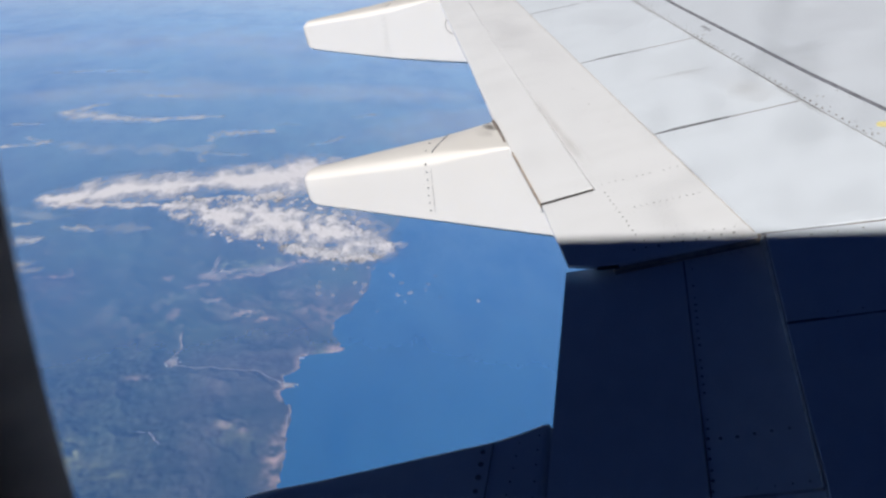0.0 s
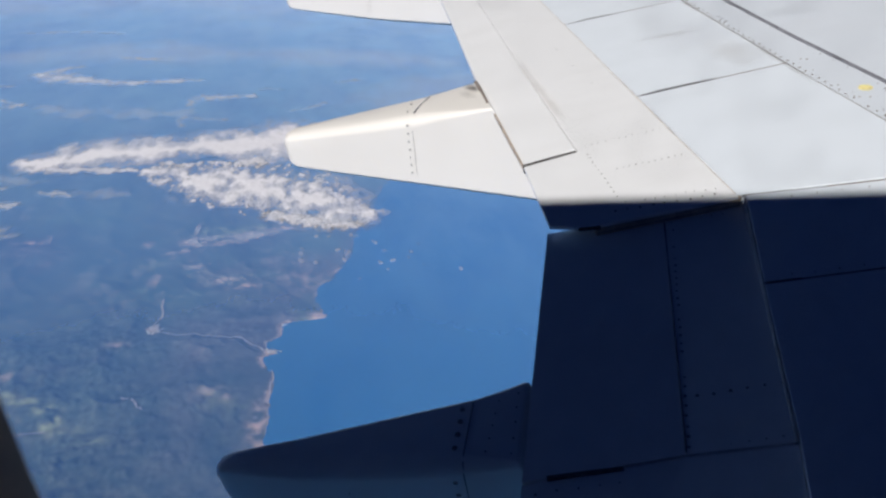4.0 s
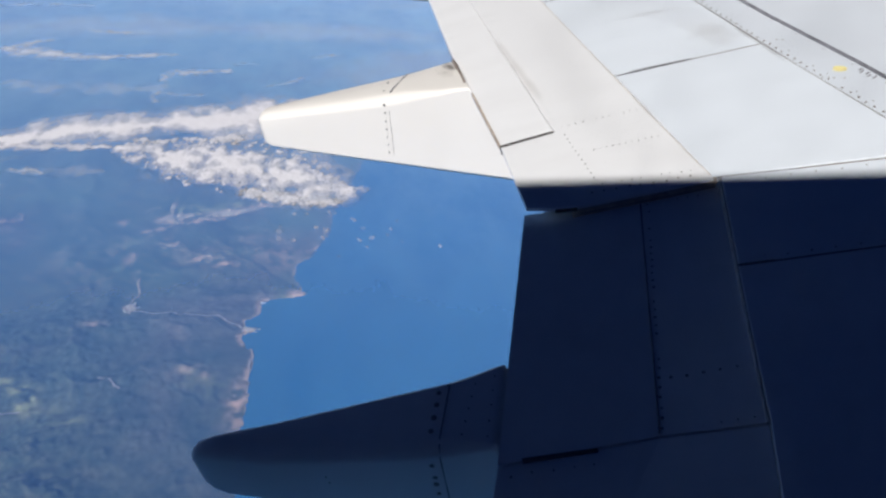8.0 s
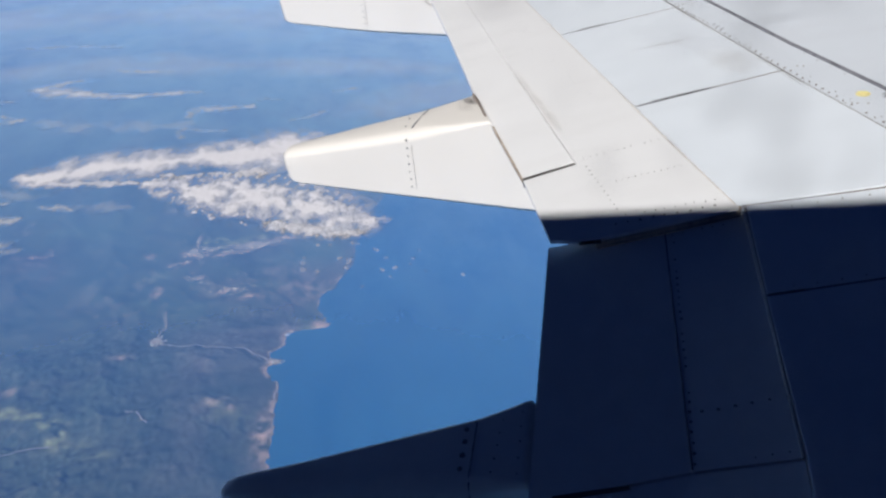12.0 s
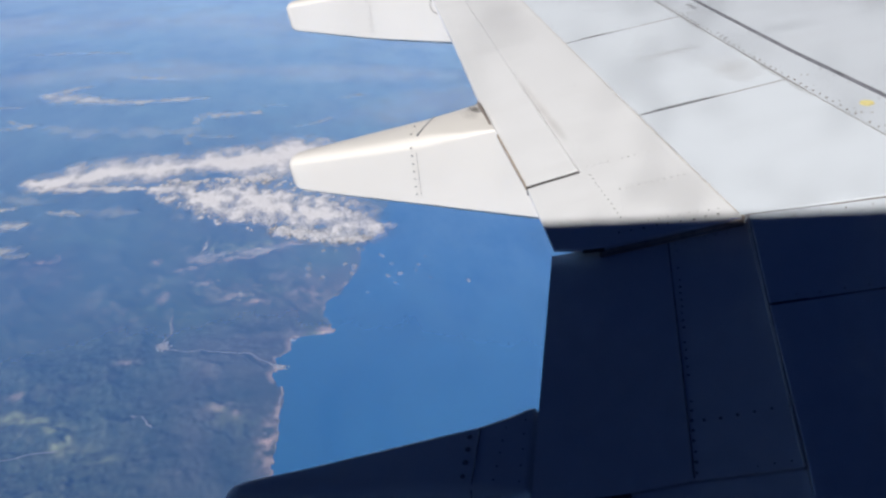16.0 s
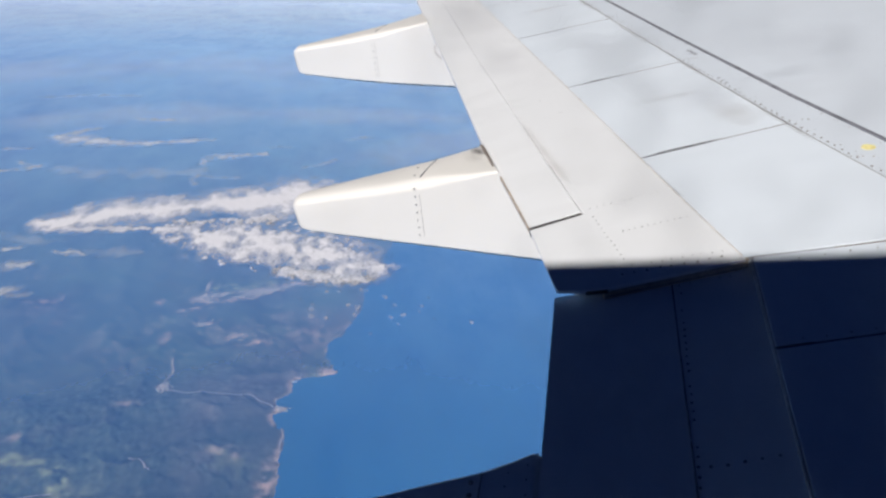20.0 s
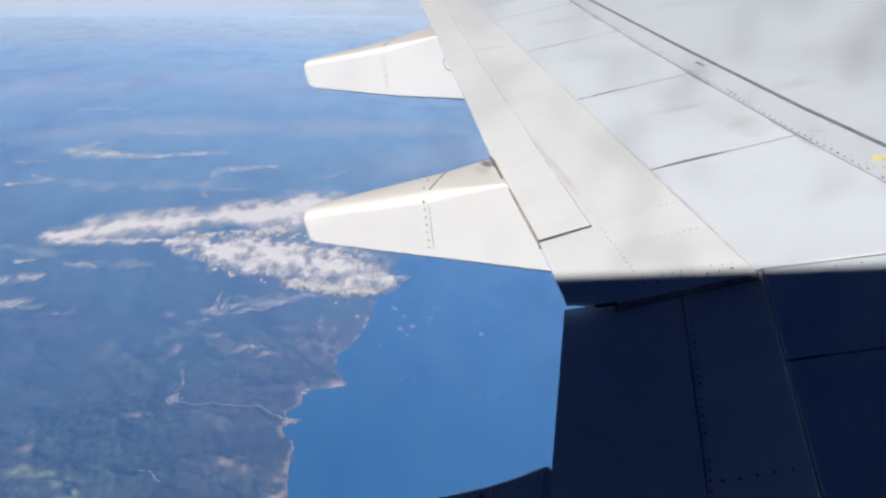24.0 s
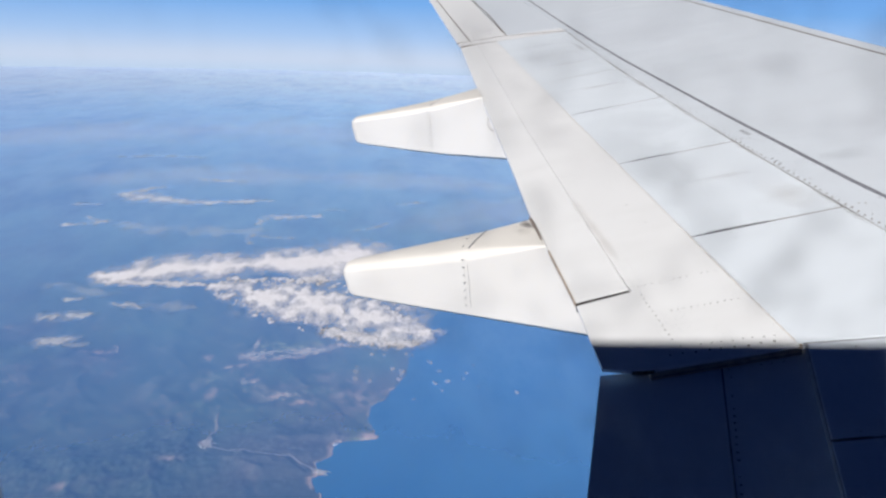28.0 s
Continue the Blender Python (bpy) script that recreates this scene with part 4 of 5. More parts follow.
def land_material():
    """Wooded hills, scrub and farmland: how much of each the ground's own attributes say, the grain is noise."""
    m, t, b = nodes_of("wooded_hills_and_fields")

    def of(name):
        a = t.nodes.new("ShaderNodeAttribute")
        a.attribute_name = name
        return a.outputs["Fac"]

    wood = ramp(t, world_noise(t, 0.05, 14), [(0.36, (0.050, 0.066, 0.060)), (0.48, (0.085, 0.095, 0.080)), (0.60, (0.125, 0.125, 0.100)), (0.72, (0.18, 0.165, 0.13))])
    scrub = ramp(t, world_noise(t, 0.09, 14), [(0.34, (0.105, 0.085, 0.080)), (0.50, (0.175, 0.140, 0.125)), (0.66, (0.29, 0.225, 0.185))])
    farm = ramp(t, world_noise(t, 0.20, 12), [(0.36, (0.045, 0.082, 0.046)), (0.50, (0.098, 0.138, 0.072)), (0.64, (0.21, 0.22, 0.125))])
    c = blend(t, of("scrub"), wood.outputs[0], scrub.outputs[0])
    c = blend(t, of("farm"), c, farm.outputs[0])
    copse = ramp(t, world_noise(t, 0.5, 8), [(0.40, (0.42, 0.42, 0.42)), (0.54, (0, 0, 0))])
    c = blend(t, copse.outputs[0], c, (0.040, 0.062, 0.046))
    c = blend(t, of("dark_bands"), c, (0.012, 0.025, 0.035))
    c = blend(t, of("meadow"), c, (0.44, 0.45, 0.20))
    c = blend(t, of("shore"), c, (0.98, 0.64, 0.45))
    t.links.new(c, b.inputs["Base Color"])
    b.inputs["Roughness"].default_value = 0.95
    b.inputs["Specular IOR Level"].default_value = 0.1
    return m


def sea_material():
    m, t, b = nodes_of("deep_sea_water")
    r = ramp(t, world_noise(t, 0.012, 4), [(0.3, (0.010, 0.155, 0.355)), (0.7, (0.012, 0.178, 0.395))])
    t.links.new(r.outputs[0], b.inputs["Base Color"])
    b.inputs["Roughness"].default_value = 0.45
    w = node(t, "ShaderNodeBump", Strength=0.15, Distance=0.5)
    t.links.new(world_noise(t, 0.6, 3), w.inputs["Height"])
    t.links.new(w.outputs[0], b.inputs["Normal"])
    return m


x, y, quads = fan(-66, 36, 780, 150, FAR, 420)
h = terrain(x, y)
d = inland(x, y)
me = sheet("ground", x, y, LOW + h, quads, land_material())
on_land = d > 0


def spots(places, grain=4.5, seed=140, edge=5.0):
    """Ragged patches round places: x, y, half lengths, strength."""
    field = np.zeros_like(x)
    for bx, by, rx, ry, much in places:
        field = np.maximum(field, much * np.exp(-((x - bx) / rx) ** 2 - ((y - by) / ry) ** 2))
    return np.clip(field * (0.45 + edge * (fbm(x, y, grain, 6, seed) - 0.43)), 0, 0.95) * on_land


def along(lines, width, seed):
    """Ragged bands along lines on the ground."""
    best = np.full(x.shape, 1e9)
    wx = x + (fbm(x, y, 7, 3, seed) - 0.5) * 5
    wy = y + (fbm(x, y, 7, 3, seed + 5) - 0.5) * 7
    for pts in lines:
        for (ax_, ay), (bx, by) in zip(pts, pts[1:]):
            dx, dy = bx - ax_, by - ay
            u = np.clip(((wx - ax_) * dx + (wy - ay) * dy) / (dx * dx + dy * dy), 0, 1)
            best = np.minimum(best, np.hypot(wx - ax_ - u * dx, wy - ay - u * dy))
    return np.exp(-(best / width) ** 2)


def attribute(name, values):
    a_ = me.attributes.new(name, "FLOAT", "POINT")
    a_.data.foreach_set("value", np.clip(values, 0, 1).astype(np.float32))


# beaches and cliffs, bare fields, quarries and the streak of a town
beach = np.clip(1 - d / (0.9 + 2.6 * (fbm(x, y, 20, 2, 9) > 0.52)), 0, 1) * (d > -0.6) * np.clip(fbm(x, y, 9, 3, 21) * 3.4 - 1.1, 0, 0.75)
cape = 1.5 * np.exp(-(((x + 9) / 5.5) ** 2 + ((y - 390) / 4.5) ** 2)) * np.clip(0.2 + 3 * (fbm(x, y, 5, 4, 71) - 0.3), 0, 1)
bare = spots(((-36, 517, 14, 3, 0.8), (-112, 482, 12, 2.5, 0.6), (-96, 459, 6, 3, 0.6), (-72, 435, 9, 3, 0.5), (-58, 425, 9, 3, 0.4), (-220, 507, 12, 5, 0.35), (-137, 500, 4, 5, 0.4), (-120, 439, 3, 8, 0.45),
              (-40, 292, 5, 14, 0.5), (-38, 277, 6, 12, 0.5), (-110, 381, 2.2, 2.2, 0.8), (-125, 362, 6, 2, 0.25), (-37, 353, 4, 2, 0.9), (-18, 440, 26, 24, 0.16), (-64, 314, 9, 5, 0.28), (-178, 338, 4, 3, 0.35)))
streets = spots(((-102, 497, 4, 4, 1.1), (-96, 505, 6, 2.5, 0.8), (-103, 521, 1.2, 10, 0.6), (-85, 491, 9, 1.6, 0.6), (-72, 496, 9, 2, 0.8), (-62, 506, 7, 2.6, 1.2), (-50, 509, 6, 2, 1.3), (-102, 497, 7, 4, 1.3), (-64, 506, 12, 3.5, 1.2)), 2.2, 190, 5.5) * 1.7
fields = np.clip((fbm(x, y / 1.4, 11, 6, 620) - 0.60) * 3, 0, 0.12) * np.clip(3 * (fbm(x, y, 90, 3, 640) - 0.38), 0, 1) * on_land * np.clip((y - 250) / 150, 0.2, 1)
attribute("shore", np.maximum(np.maximum(np.maximum(np.maximum(beach * 1.2, bare * 1.3), streets), cape * on_land), fields))
attribute("meadow", spots(((-171, 319, 7, 5, 1.0), (-160, 314, 8, 3, 0.95), (-149, 306, 5, 4, 1.0), (-142, 297, 4, 6, 1.1), (-134, 289, 7, 4, 1.0), (-120, 281, 9, 3, 0.45), (-66, 314, 8, 4, 0.30), (-85, 515, 26, 11, 0.55), (-60, 520, 22, 8, 0.5), (-132, 464, 12, 9, 0.30),
                           (-180, 283, 9, 3, 0.4), (-60, 306, 12, 9, 0.22)), 5.5, 180))
# near-black bands drawn along lines, apart from the relief
attribute("dark_bands", 0.9 * on_land * np.maximum(along([[(-63, 368), (-54, 362), (-46, 355)], [(-38, 429), (-26, 413), (-15, 401)], [(-76, 303), (-66, 295), (-57, 289)], [(-54, 300), (-51, 294), (-47, 288)]], 1.3, 510),
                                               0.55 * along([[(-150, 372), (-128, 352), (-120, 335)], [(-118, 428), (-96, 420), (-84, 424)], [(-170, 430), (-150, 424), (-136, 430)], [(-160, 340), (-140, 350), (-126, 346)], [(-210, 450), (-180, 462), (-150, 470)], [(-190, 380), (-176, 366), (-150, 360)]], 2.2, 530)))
near = np.clip(1 - d / 95, 0, 1) * np.clip((y - 260) / 120, 0.15, 1) * np.clip((900 - y) / 300, 0, 1)
attribute("scrub", np.clip(near * 1.05 + 3.6 * (fbm(x, y, 70, 5, 210) - 0.5), 0, 0.95))
attribute("farm", np.clip((470 - y) / 190, 0, 1) * np.clip((-70 - x) / 70, 0, 1) * 0.7 + np.clip(4.0 * (fbm(x, y, 70, 4, 230) - 0.54), 0, 0.8))
tagged(new("ground", me), "hazy wooded coast with bare patches and a pale headland", "ground", kind="structure")

x, y, quads = fan(-180, 180, 181, 0.02, FAR, 80)
tagged(new("water", sheet("water", x, y, np.full_like(x, LOW), quads, sea_material())), "calm deep blue sea along the coast", "sea", kind="structure")

# lower-air haze painted on a thin sheet, thicker and paler with distance
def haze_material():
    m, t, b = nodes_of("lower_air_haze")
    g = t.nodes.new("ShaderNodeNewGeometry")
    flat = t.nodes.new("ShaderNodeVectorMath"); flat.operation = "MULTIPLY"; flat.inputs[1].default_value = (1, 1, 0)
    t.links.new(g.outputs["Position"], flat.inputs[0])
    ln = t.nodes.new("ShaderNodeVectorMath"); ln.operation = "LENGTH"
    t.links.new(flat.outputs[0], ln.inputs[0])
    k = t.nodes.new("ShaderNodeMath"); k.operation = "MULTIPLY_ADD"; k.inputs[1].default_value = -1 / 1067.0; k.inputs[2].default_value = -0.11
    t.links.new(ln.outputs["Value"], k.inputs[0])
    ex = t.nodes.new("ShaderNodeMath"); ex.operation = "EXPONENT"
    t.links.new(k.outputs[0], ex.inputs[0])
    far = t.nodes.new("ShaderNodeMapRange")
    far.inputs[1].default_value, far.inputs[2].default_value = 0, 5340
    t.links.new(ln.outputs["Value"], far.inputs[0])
    # the first stop is dark so that less light comes up from below
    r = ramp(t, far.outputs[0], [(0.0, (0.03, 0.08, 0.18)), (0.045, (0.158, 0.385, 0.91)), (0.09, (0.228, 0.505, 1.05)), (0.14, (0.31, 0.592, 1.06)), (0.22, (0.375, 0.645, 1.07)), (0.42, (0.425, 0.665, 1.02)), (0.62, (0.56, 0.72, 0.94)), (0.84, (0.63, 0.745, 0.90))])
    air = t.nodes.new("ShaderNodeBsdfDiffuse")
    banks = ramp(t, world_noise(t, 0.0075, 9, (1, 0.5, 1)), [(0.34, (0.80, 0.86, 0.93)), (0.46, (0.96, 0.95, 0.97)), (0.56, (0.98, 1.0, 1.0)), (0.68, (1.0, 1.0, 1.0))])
    # sideways brightening of the haze, put into its colour
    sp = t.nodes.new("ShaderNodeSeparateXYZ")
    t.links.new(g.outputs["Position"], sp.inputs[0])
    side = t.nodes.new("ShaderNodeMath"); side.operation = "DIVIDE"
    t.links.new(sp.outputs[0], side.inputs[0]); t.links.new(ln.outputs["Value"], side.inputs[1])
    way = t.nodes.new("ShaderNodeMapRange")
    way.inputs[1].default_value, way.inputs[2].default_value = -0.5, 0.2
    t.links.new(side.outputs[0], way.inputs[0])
    side_brightening = ramp(t, way.outputs[0], [(0.0, (0.85, 0.86, 0.92)), (0.45, (0.97, 0.98, 0.99)), (1.0, (1.16, 1.12, 1.08))])
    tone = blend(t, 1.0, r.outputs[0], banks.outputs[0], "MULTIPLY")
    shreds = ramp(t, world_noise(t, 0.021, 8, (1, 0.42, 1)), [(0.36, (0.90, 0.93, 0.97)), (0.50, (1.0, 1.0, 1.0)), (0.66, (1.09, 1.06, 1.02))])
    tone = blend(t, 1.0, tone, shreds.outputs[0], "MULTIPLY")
    t.links.new(blend(t, 1.0, tone, side_brightening.outputs[0], "MULTIPLY"), air.inputs[0])
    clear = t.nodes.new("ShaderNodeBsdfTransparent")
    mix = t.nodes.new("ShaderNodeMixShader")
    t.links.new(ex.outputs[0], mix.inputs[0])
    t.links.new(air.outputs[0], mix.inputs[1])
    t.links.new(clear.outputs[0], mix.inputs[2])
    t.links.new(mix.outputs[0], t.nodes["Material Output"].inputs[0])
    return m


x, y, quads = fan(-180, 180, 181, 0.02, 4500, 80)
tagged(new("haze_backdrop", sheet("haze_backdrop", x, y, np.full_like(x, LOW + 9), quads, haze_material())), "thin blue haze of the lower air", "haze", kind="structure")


# pale band of sky above the horizon
def sky_band():
    m, t, b = nodes_of("pale_horizon_sky")
    g = t.nodes.new("ShaderNodeNewGeometry")
    sp = t.nodes.new("ShaderNodeSeparateXYZ")
    t.links.new(g.outputs["Position"], sp.inputs[0])
    up = t.nodes.new("ShaderNodeMapRange")
    up.inputs[1].default_value, up.inputs[2].default_value = LOW, 900
    t.links.new(sp.outputs[2], up.inputs[0])
    r = ramp(t, up.outputs[0], [(0.0, (0.40, 0.50, 0.65)), (0.05, (0.44, 0.515, 0.65)), (0.09, (0.42, 0.505, 0.65)), (0.20, (0.29, 0.43, 0.66)), (0.38, (0.145, 0.32, 0.63)), (0.6, (0.09, 0.245, 0.58)), (1.0, (0.06, 0.18, 0.50))])
    glow = node(t, "ShaderNodeEmission", Strength=1.0)
    t.links.new(r.outputs[0], glow.inputs[0])
    clear = t.nodes.new("ShaderNodeBsdfTransparent")
    fade = ramp(t, up.outputs[0], [(0.55, (0, 0, 0)), (1.0, (1, 1, 1))])
    mix = t.nodes.new("ShaderNodeMixShader")
    t.links.new(fade.outputs[0], mix.inputs[0])
    t.links.new(glow.outputs[0], mix.inputs[1])
    t.links.new(clear.outputs[0], mix.inputs[2])
    t.links.new(mix.outputs[0], t.nodes["Material Output"].inputs[0])
    return m


bm = bmesh.new()
ringed = [[bm.verts.new((math.sin(k * math.tau / 120) * 4880, math.cos(k * math.tau / 120) * 4880, z)) for k in range(120)] for z in (LOW - 30, 0, 300, 900)]
for a, b in zip(ringed, ringed[1:]):
    for k in range(120):
        bm.faces.new((a[k], a[(k + 1) % 120], b[(k + 1) % 120], b[k]))
tagged(new("sky_backdrop", mesh_from(bm, "sky_backdrop", sky_band())), "pale haze band of sky along the horizon", "sky", kind="structure")


# clouds: rounded tops over a flat base, thinning out to shreds at their rims
def cloud_material(name, most, base=(0.95, 0.925, 0.94)):
    m, t, b = nodes_of(name)
    b.inputs["Base Color"].default_value = (*base, 1)
    b.inputs["Roughness"].default_value = 1.0
    b.inputs["Specular IOR Level"].default_value = 0.0
    at = t.nodes.new("ShaderNodeAttribute")
    at.attribute_name = "cover"
    n = world_noise(t, 0.85, 7, (0.9, 0.48, 0.6))
    k = t.nodes.new("ShaderNodeMath"); k.operation = "MULTIPLY_ADD"; k.inputs[1].default_value = 2.6; k.inputs[2].default_value = -1.32
    t.links.new(n, k.inputs[0])
    # the fine shreds show where the cloud is neither solid nor gone
    half = ramp(t, at.outputs["Fac"], [(0.0, (0, 0, 0)), (0.25, (0.42,) * 3), (0.6, (0.55,) * 3), (1.0, (0.30,) * 3)])
    mul = t.nodes.new("ShaderNodeMath"); mul.operation = "MULTIPLY"
    t.links.new(k.outputs[0], mul.inputs[0]); t.links.new(half.outputs[0], mul.inputs[1])
    add = t.nodes.new("ShaderNodeMath"); add.operation = "ADD"; add.use_clamp = True
    t.links.new(at.outputs["Fac"], add.inputs[0]); t.links.new(mul.outputs[0], add.inputs[1])
    out = t.nodes.new("ShaderNodeMath"); out.operation = "MULTIPLY"; out.inputs[1].default_value = most
    t.links.new(add.outputs[0], out.inputs[0])
    t.links.new(out.outputs[0], b.inputs["Alpha"])
    return m


M_CLOUD = cloud_material("cloud_droplets", 0.92, (0.96, 0.94, 0.985))
M_WISP = cloud_material("thin_cloud_droplets", 0.66, (0.90, 0.92, 0.97))
M_VEIL = cloud_material("faint_cloud_veil", 0.20, (0.92, 0.95, 1.0))


SPREAD = 1.0675      # plan of the clouds, at their height


def cloud(label, spine, widths, seed, grain=12, ragged=0.8, solid=1.0, material=None, step=0.8, lift=9.3, height=0.8, curl=1.0, dots=False, soft=1.3):
    """A cloud along a spine with its half widths, or of separate puffs: a noise field shapes its tops, gaps and rims."""
    sp = np.array(spine, float) * SPREAD
    widths, grain, step = [w * SPREAD for w in widths], grain * SPREAD, step * SPREAD
    pad = max(widths) * 1.6 + 2
    gx = np.arange(sp[:, 0].min() - pad, sp[:, 0].max() + pad, step)
    gy = np.arange(sp[:, 1].min() - pad, sp[:, 1].max() + pad, step * 1.4)
    x, y = np.meshgrid(gx, gy, indexing="ij")
    bend = min(grain, 12) * curl
    wx = x + (fbm(x, y / 2.2, bend, 4, seed + 11) - 0.5) * bend * 1.3
    wy = y + (fbm(x, y / 2.2, bend, 4, seed + 23) - 0.5) * bend * 2.2
    best = np.full(x.shape, 9.0)
    if dots:
        for (px, py), w in zip(sp, widths):
            best = np.minimum(best, np.hypot(wx - px, (wy - py) / 1.7) / w)
    else:
        for (ax_, ay), (bx, by), w0, w1 in zip(sp, sp[1:], widths, widths[1:]):
            dx, dy = bx - ax_, by - ay
            u = np.clip(((wx - ax_) * dx + (wy - ay) * dy) / (dx * dx + dy * dy), 0, 1)
            best = np.minimum(best, np.hypot(wx - ax_ - u * dx, wy - ay - u * dy) / (w0 + (w1 - w0) * u))
    field = 0.6 * fbm(wx, wy / 1.8, grain, 6, seed + 300) + 0.4 * fbm(wx, wy / 1.8, grain * 2.4, 3, seed + 340) - 0.5
    body = np.clip(soft - best, 0, soft) / soft
    f = np.clip(body * 1.0 + field * 2.0 * ragged - 0.1, 0, 1) if material == M_WISP else np.clip(body * 1.15 + field * 2.6 * ragged - 0.08, 0, 1)
    dens = f ** (1.6 if material == M_WISP else 1.25) * np.clip(body * 2.6, 0, 1) * solid
    puff = fbm(x, y / 1.6, grain * 0.9, 5, seed + 77)
    top = LOW + lift + np.clip(dens, 0, 1) * height * (0.3 + 1.4 * np.clip(puff - 0.3, 0, 1))
    na = len(gy)
    i, j = np.meshgrid(np.arange(len(gx) - 1), np.arange(na - 1), indexing="ij")
    k = (i * na + j).ravel()
    quads = np.stack([k, k + na, k + na + 1, k + 1], 1)
    d = dens.ravel()
    quads = quads[(d[quads].max(axis=1) > 0.01)]
    used = np.unique(quads)
    remap = np.zeros(d.size, int)
    remap[used] = np.arange(used.size)
    quads = remap[quads]
    n = used.size
    xs, ys, zs, d = x.ravel()[used], y.ravel()[used], top.ravel()[used], d[used]
    base = np.full(n, LOW + lift - 0.2)
    under_ = quads[d[quads].min(axis=1) > 0.75] if material is None and not dots and ragged < 1 else quads[:0]
    me = sheet("cloud", np.r_[xs, xs], np.r_[ys, ys], np.r_[zs, base], np.r_[quads, under_[:, ::-1] + n], material or M_CLOUD)
    a_ = me.attributes.new("cover", "FLOAT", "POINT")
    a_.data.foreach_set("value", np.r_[d, d * 0 + 1].astype(np.float32))
    return tagged(new("cloud", me), label, "cloud", "clouds over the coast")


cloud("long white cloud bank drifting over the coast", [(-259, 627), (-242, 626), (-224, 639), (-209, 647), (-185, 650), (-161, 657), (-136, 665), (-111, 671), (-84, 669), (-63, 679), (-41, 686), (-18, 675), (10, 673), (38, 670)],
      [13, 26, 41, 47, 46, 46, 42, 38, 47, 64, 64, 50, 30, 15], 1, 12, 0.75, 1.0, curl=0.55, height=0.5)
cloud("thin white wisp under the cloud bank", [(-250, 612), (-222, 607), (-198, 607), (-167, 602)], [7, 9, 9, 5], 51, 9, 0.8, 0.75, M_CLOUD)
cloud("broken white cumulus field reaching over the shore", [(-154, 600), (-137, 596), (-116, 586), (-90, 570), (-64, 565), (-35, 552), (-7, 522), (14, 501), (37, 501)], [11, 21, 34, 46, 52, 53, 44, 29, 11], 2, 6.5, 0.95, 1.0, step=0.6, height=0.5, soft=1.25, curl=0.7)
CUMULUS = [(-154, 600, 9), (-137, 596, 18), (-116, 586, 29), (-90, 570, 39), (-64, 565, 44), (-35, 552, 45), (-7, 522, 37), (14, 501, 24), (37, 501, 9)]
puffs = []
for _ in range(150):
    k_ = rng.uniform(0, len(CUMULUS) - 1.001)
    (ax_, ay, aw), (bx, by, bw), u_ = CUMULUS[int(k_)], CUMULUS[int(k_) + 1], k_ % 1
    side_ = rng.choice((-1, 1)) * (1.0 + abs(rng.normal(0, 0.22)))
    puffs.append((ax_ + (bx - ax_) * u_ + rng.normal(0, 4), ay + (by - ay) * u_ + side_ * (aw + (bw - aw) * u_)))
cloud("scattered small white puffs round the cumulus", puffs, [float(v) for v in rng.uniform(0.9, 2.8, len(puffs))], 69, 3, 1.1, 0.75, step=0.45, dots=True)
cloud("loose white shreds beside the cumulus", [(-142, 621), (-128, 615), (-105, 622), (-83, 615), (-60, 624)], [9, 10, 6, 13, 13], 52, 4.5, 1.3, 0.75, step=0.6, curl=0.6)
cloud("broken white shreds at the edge of the cumulus", [(-40, 498), (-20, 490), (-3, 480), (15, 477)], [10, 12, 14, 9], 31, 4, 1.3, 0.75, step=0.6)
cloud("thin streak of white cloud", [(-357, 962), (-332, 948), (-311, 937), (-277, 923), (-235, 920), (-201, 927), (-160, 934)], [12, 28, 25, 18, 14, 14, 8], 3, 11, 0.9, 1.0, M_WISP, curl=0.5, soft=1.5)
cloud("faint cloud plume above the thin streak", [(-357, 962), (-344, 988), (-322, 1007)], [13, 17, 10], 53, 12, 0.8, 0.7, M_WISP)
for spine_, widths_, seed_, much_ in (([(-292, 1072), (-265, 1067)], [14, 13], 54, 0.6), ([(-251, 1062), (-221, 1064)], [13, 13], 55, 0.6), ([(-394, 902), (-369, 901)], [13, 10], 56, 0.6),
                                      ([(-35, 793), (-19, 799), (-2, 821)], [8, 9, 9], 57, 0.45), ([(-76, 892), (-59, 888)], [13, 10], 58, 0.5), ([(17, 926), (47, 937)], [13, 14], 59, 0.5), ([(-470, 1250), (-400, 1270), (-330, 1262)], [16, 20, 14], 60, 0.4)):
    cloud("faint far cloud fleck", spine_, [0.8 * w for w in widths_], seed_, 6, 1.3, much_ * 0.9, M_WISP)
cloud("pale cloud streak over the hills", [(-372, 800), (-337, 812), (-329, 820)], [9, 10, 8], 8, 6, 1.2, 0.8, M_WISP)
cloud("pale cloud streak over the hills", [(-358, 837), (-330, 812)], [7, 7], 61, 6, 1.2, 0.7, M_WISP)
cloud("pale cloud wisp beyond the cloud bank", [(-152, 817), (-148, 850), (-121, 848), (-88, 856)], [8, 11, 17, 10], 9, 5, 1.5, 0.65, M_WISP)
cloud("pale curl of cloud beyond the cloud bank", [(-148, 734), (-154, 756), (-148, 768), (-125, 757), (-107, 756)], [5, 5, 6, 7, 5], 10, 6, 0.9, 0.45, M_WISP, curl=0.5)
cloud("loose white cloud over the hills", [(-266, 528), (-248, 532), (-236, 534)], [13, 11, 6], 6, 4.5, 1.2, 0.75, M_WISP)
cloud("loose white cloud over the hills", [(-250, 483), (-238, 486), (-229, 490)], [10, 9, 5], 62, 4.5, 1.3, 0.65, M_WISP)
cloud("faint shreds of cloud over the hills", [(-228, 556), (-217, 555), (-202, 550)], [5, 6.5, 5], 7, 6, 0.9, 0.75, M_WISP)
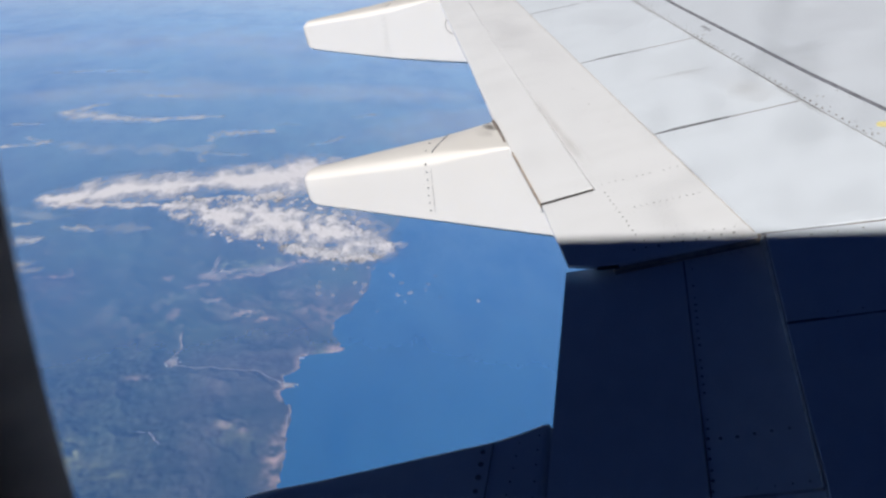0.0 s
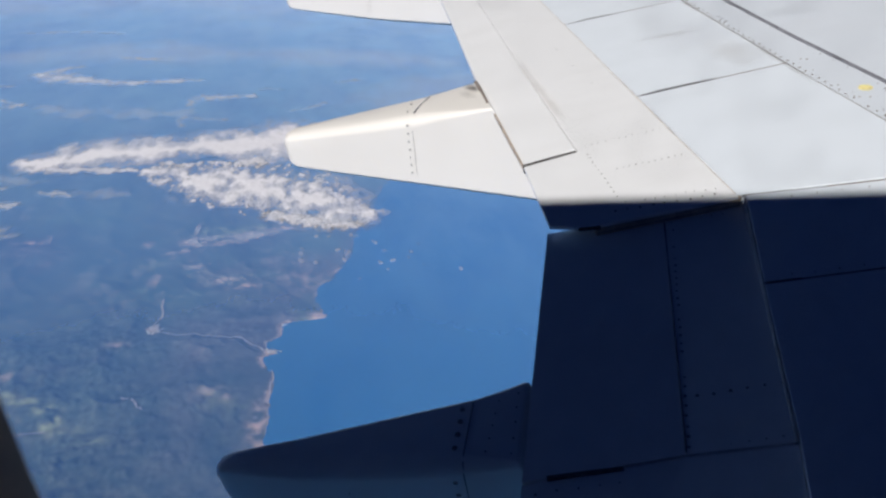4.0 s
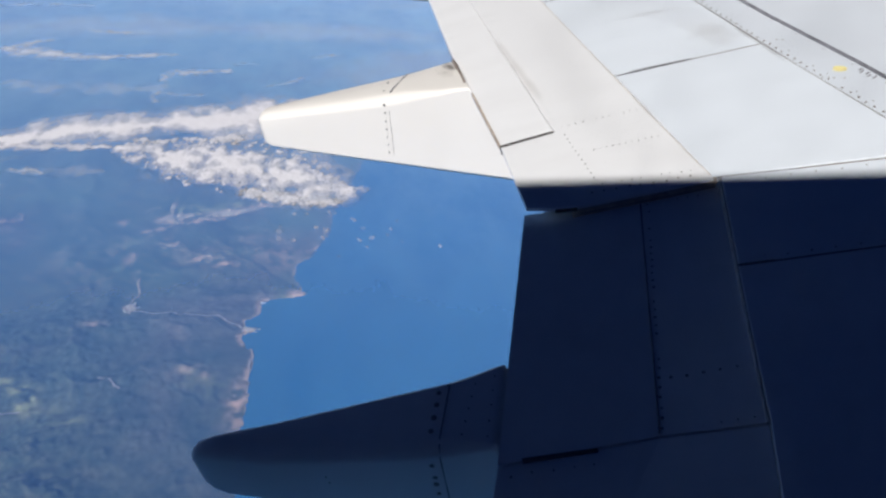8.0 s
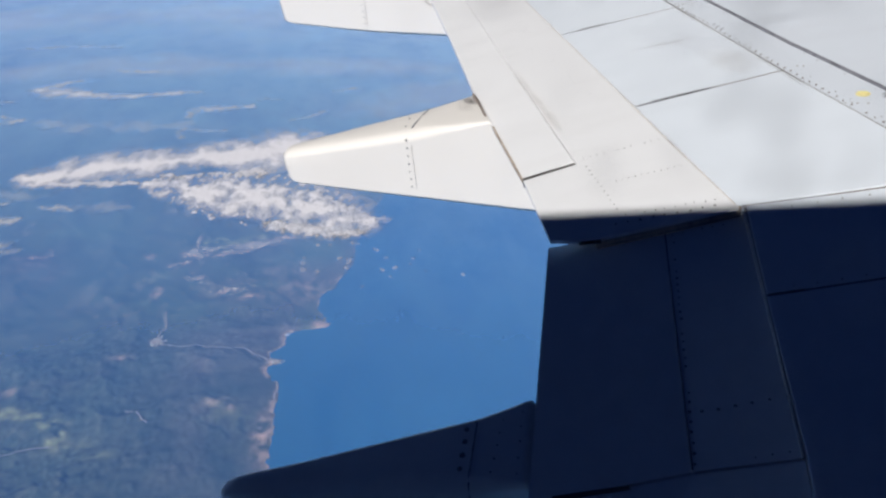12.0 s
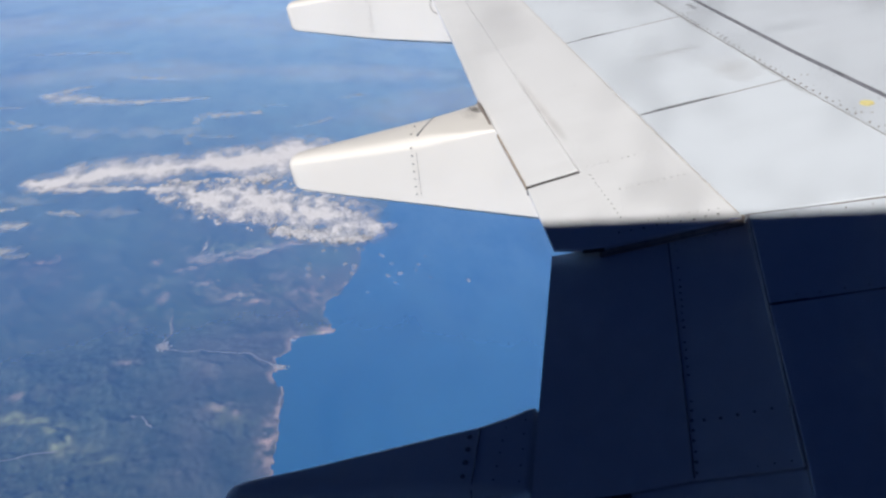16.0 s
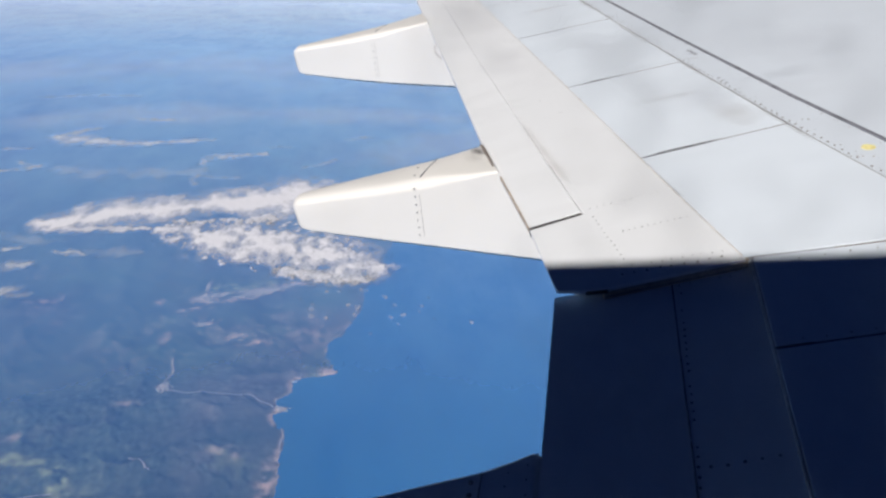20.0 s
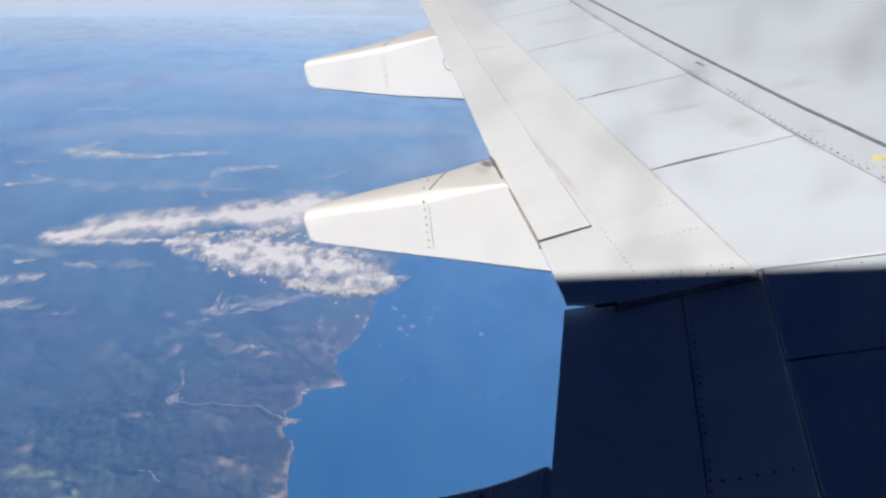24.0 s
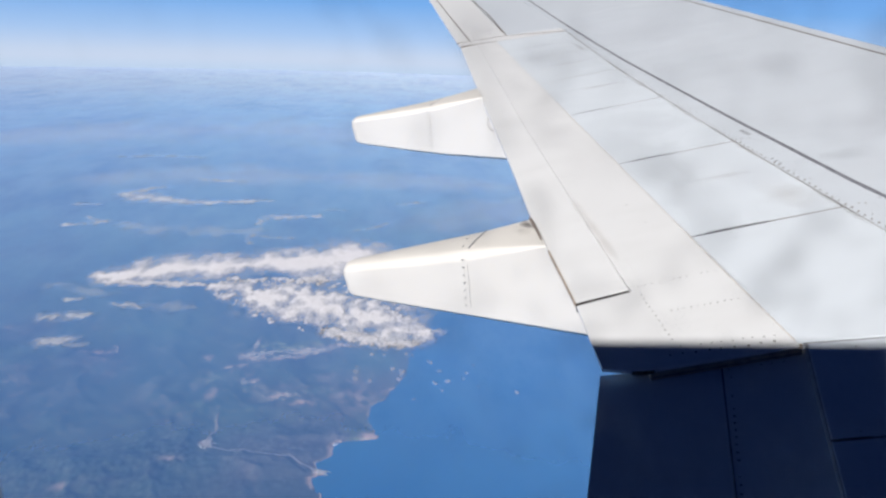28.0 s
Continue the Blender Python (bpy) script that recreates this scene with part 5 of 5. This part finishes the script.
cloud("faint shreds of cloud over the hills", [(-268, 567), (-256, 567)], [5, 5], 63, 5, 0.9, 0.7, M_WISP)
cloud("faint shreds of cloud over the hills", [(-228, 478), (-218, 478)], [6, 6], 64, 5, 1.0, 0.5, M_WISP)
cloud("small white puffs of cloud over the sea", [(32, 446), (37, 432), (33, 417), (37, 406), (41, 419), (30, 449)], [1.5, 2.1, 1.9, 1.2, 2.0, 1.2], 4, 1.6, 1.5, 0.36, step=0.35, dots=True)
cloud("small white puffs of cloud over the sea", [(55, 430), (53, 423), (62, 443), (62, 411), (86, 403)], [1.8, 1.5, 1.1, 1.0, 1.4], 5, 1.6, 1.5, 0.34, step=0.35, dots=True)
cloud("small white puffs of cloud along the shore", [(-1, 459), (5, 437), (10.5, 433), (8, 422), (15, 462), (19, 459), (1, 468), (-10, 461), (18, 396)], [1.8, 1.8, 3.4, 2.1, 1.7, 1.5, 1.7, 1.5, 1.3], 14, 1.6, 1.5, 0.38, step=0.35, dots=True)
cloud("small faint puffs of cloud over the hills", [(-20, 434), (-20.5, 424), (-11, 420), (-19, 442), (-28, 450)], [2.3, 2.2, 2.2, 1.6, 1.5], 65, 2.0, 1.3, 0.26, step=0.35, dots=True)
cloud("faint cloud veil over the far hills", [(-700, 1500), (-300, 1650), (200, 1500), (500, 1650)], [200, 260, 220, 160], 15, 90, 0.9, 0.8, M_VEIL, step=8)
cloud("faint cloud veil over the far hills", [(-420, 1080), (-250, 1120), (-60, 1090), (160, 1060)], [70, 90, 75, 60], 16, 45, 0.9, 0.8, M_VEIL, step=3)
cloud("faint cloud veil over the hills", [(-305, 805), (-246, 785), (-186, 780), (-146, 788)], [17, 24, 20, 11], 17, 11, 1.7, 0.9, M_VEIL, step=1.2)
cloud("faint cloud veil over the hills", [(-290, 597), (-255, 586), (-232, 581)], [14, 13, 8], 66, 8, 1.6, 0.9, M_VEIL, step=1.0)
cloud("faint cloud veil over the hills", [(-194, 553), (-177, 551), (-161, 550)], [9, 13, 7], 67, 7, 1.6, 0.9, M_VEIL, step=1.0)
cloud("faint cloud veil under the cumulus", [(-40, 500), (-20, 492), (13, 479)], [14, 15, 14], 68, 9, 1.0, 1.0, M_VEIL, step=1.0)
cloud("faint cloud veil beyond the shore", [(60, 830), (150, 900), (260, 950)], [60, 80, 60], 18, 40, 0.9, 0.8, M_VEIL, step=2)

# ---- towns, roads and a ship on the coast ----
M_HOUSE = plain("pale_walls_and_tiles", (0.86, 0.62, 0.48), 0.9, 0, 0.5, 0.6)
M_ROAD = plain("pale_earth_road", (0.70, 0.54, 0.43), 0.95, 0, 0.2, 0.2)
M_SHIP = plain("white_ship_paint", (0.85, 0.85, 0.85), 0.5)


def town(spots, seed):
    g = np.random.default_rng(seed)
    bm = bmesh.new()
    for x0, y0, rx, ry, count in spots:
        for _ in range(count):
            x, y = g.normal(x0, rx), g.normal(y0, ry)
            z = LOW + float(terrain(np.array([x]), np.array([y]))[0])
            w, d_, h = g.uniform(0.5, 1.5), g.uniform(0.5, 1.4), g.uniform(0.3, 0.7)
            bmesh.ops.create_cube(bm, size=1, matrix=Matrix.Translation((x, y, z + h / 2)) @ Matrix.Rotation(g.uniform(0, 3), 4, "Z") @ Matrix.Diagonal((w, d_, h, 1)))
    me = mesh_from(bm, "town", M_HOUSE)
    tagged(new("town", me), "scattered pale houses of a coastal town", "town", kind="stuff")


town([(-102, 497, 3.0, 2.5, 190), (-94, 505, 4, 2, 150), (-64, 505, 6, 2, 340), (-51, 509, 5, 1.5, 190), (-74, 496, 5, 1.2, 60), (-103, 520, 0.8, 5, 40)], 3)
town([(-109, 381, 2.2, 2, 60), (-96, 459, 4, 2.5, 30), (-70, 434, 5, 2, 30), (-37, 354, 2.5, 1.2, 30)], 4)


def road(points, width, label):
    pts = []
    for (ax_, ay), (bx, by) in zip(points, points[1:]):
        n = max(2, int(math.hypot(bx - ax_, by - ay) / 2.5))
        pts += [(ax_ + (bx - ax_) * k / n, ay + (by - ay) * k / n) for k in range(n)]
    px = np.array([q[0] for q in pts]); py = np.array([q[1] for q in pts])
    px = px + (fbm(px, py, 7, 3, 61) - 0.5) * 4
    py = py + (fbm(px, py, 7, 3, 67) - 0.5) * 4
    pz = LOW + terrain(px, py) + 0.5
    bm = bmesh.new()
    tx, ty = np.gradient(px), np.gradient(py)
    ln = np.hypot(tx, ty)
    a = [bm.verts.new((x - b / l * width, y + c / l * width, z)) for x, y, z, c, b, l in zip(px, py, pz, tx, ty, ln)]
    e = [bm.verts.new((x + b / l * width, y - c / l * width, z)) for x, y, z, c, b, l in zip(px, py, pz, tx, ty, ln)]
    for k in range(len(a) - 1):
        bm.faces.new((a[k], e[k], e[k + 1], a[k + 1]))
    tagged(new("road", mesh_from(bm, "road", M_ROAD)), label, "road", kind="structure")


road([(-110, 377), (-109, 385), (-107, 395), (-109, 408), (-108, 416)], 0.42, "pale winding road through the hills")
road([(-111, 377), (-95, 373), (-73, 368), (-60, 367), (-49, 361), (-39, 353)], 0.36, "pale winding road through the hills")
road([(-113, 315), (-106, 310), (-101, 303), (-98, 297)], 0.34, "pale winding road through the hills")
road([(-120, 479), (-106, 483), (-97, 492)], 0.5, "pale winding road through the hills")
road([(-45, 511), (-31, 520), (-15, 531)], 0.6, "pale winding road through the hills")
road([(-208, 499), (-206, 506), (-210, 517), (-217, 522)], 0.5, "pale looping road through the hills")
road([(-36, 335), (-34, 325), (-36, 316), (-37, 309)], 0.4, "pale shore road above the cliffs")
road([(-190, 268), (-165, 285), (-140, 292)], 0.3, "pale winding road through the hills")

bm = bmesh.new()
keel = [(-1.6, -0.35), (1.2, -0.4), (2.0, 0), (1.2, 0.4), (-1.6, 0.35)]
low = [bm.verts.new((x, y, 0)) for x, y in keel]
high = [bm.verts.new((x * 1.05, y * 1.15, 0.6)) for x, y in keel]
for k in range(5):
    bm.faces.new((low[k - 1], low[k], high[k], high[k - 1]))
bm.faces.new(high)
ship = tagged(new("ship"), "small white ship lying off the headland", "ship")
part("ship_hull", bm, M_SHIP, ship)
bm = bmesh.new()
bmesh.ops.create_cube(bm, size=1, matrix=Matrix.Translation((-0.7, 0, 0.95)) @ Matrix.Diagonal((1.2, 0.55, 0.7, 1)))
bmesh.ops.bevel(bm, geom=list(bm.edges), offset=0.06, segments=1, affect="EDGES")
part("deckhouse", bm, M_SHIP, ship)
ship.matrix_world = pose(-31, 382, LOW, 0, 0, 20)
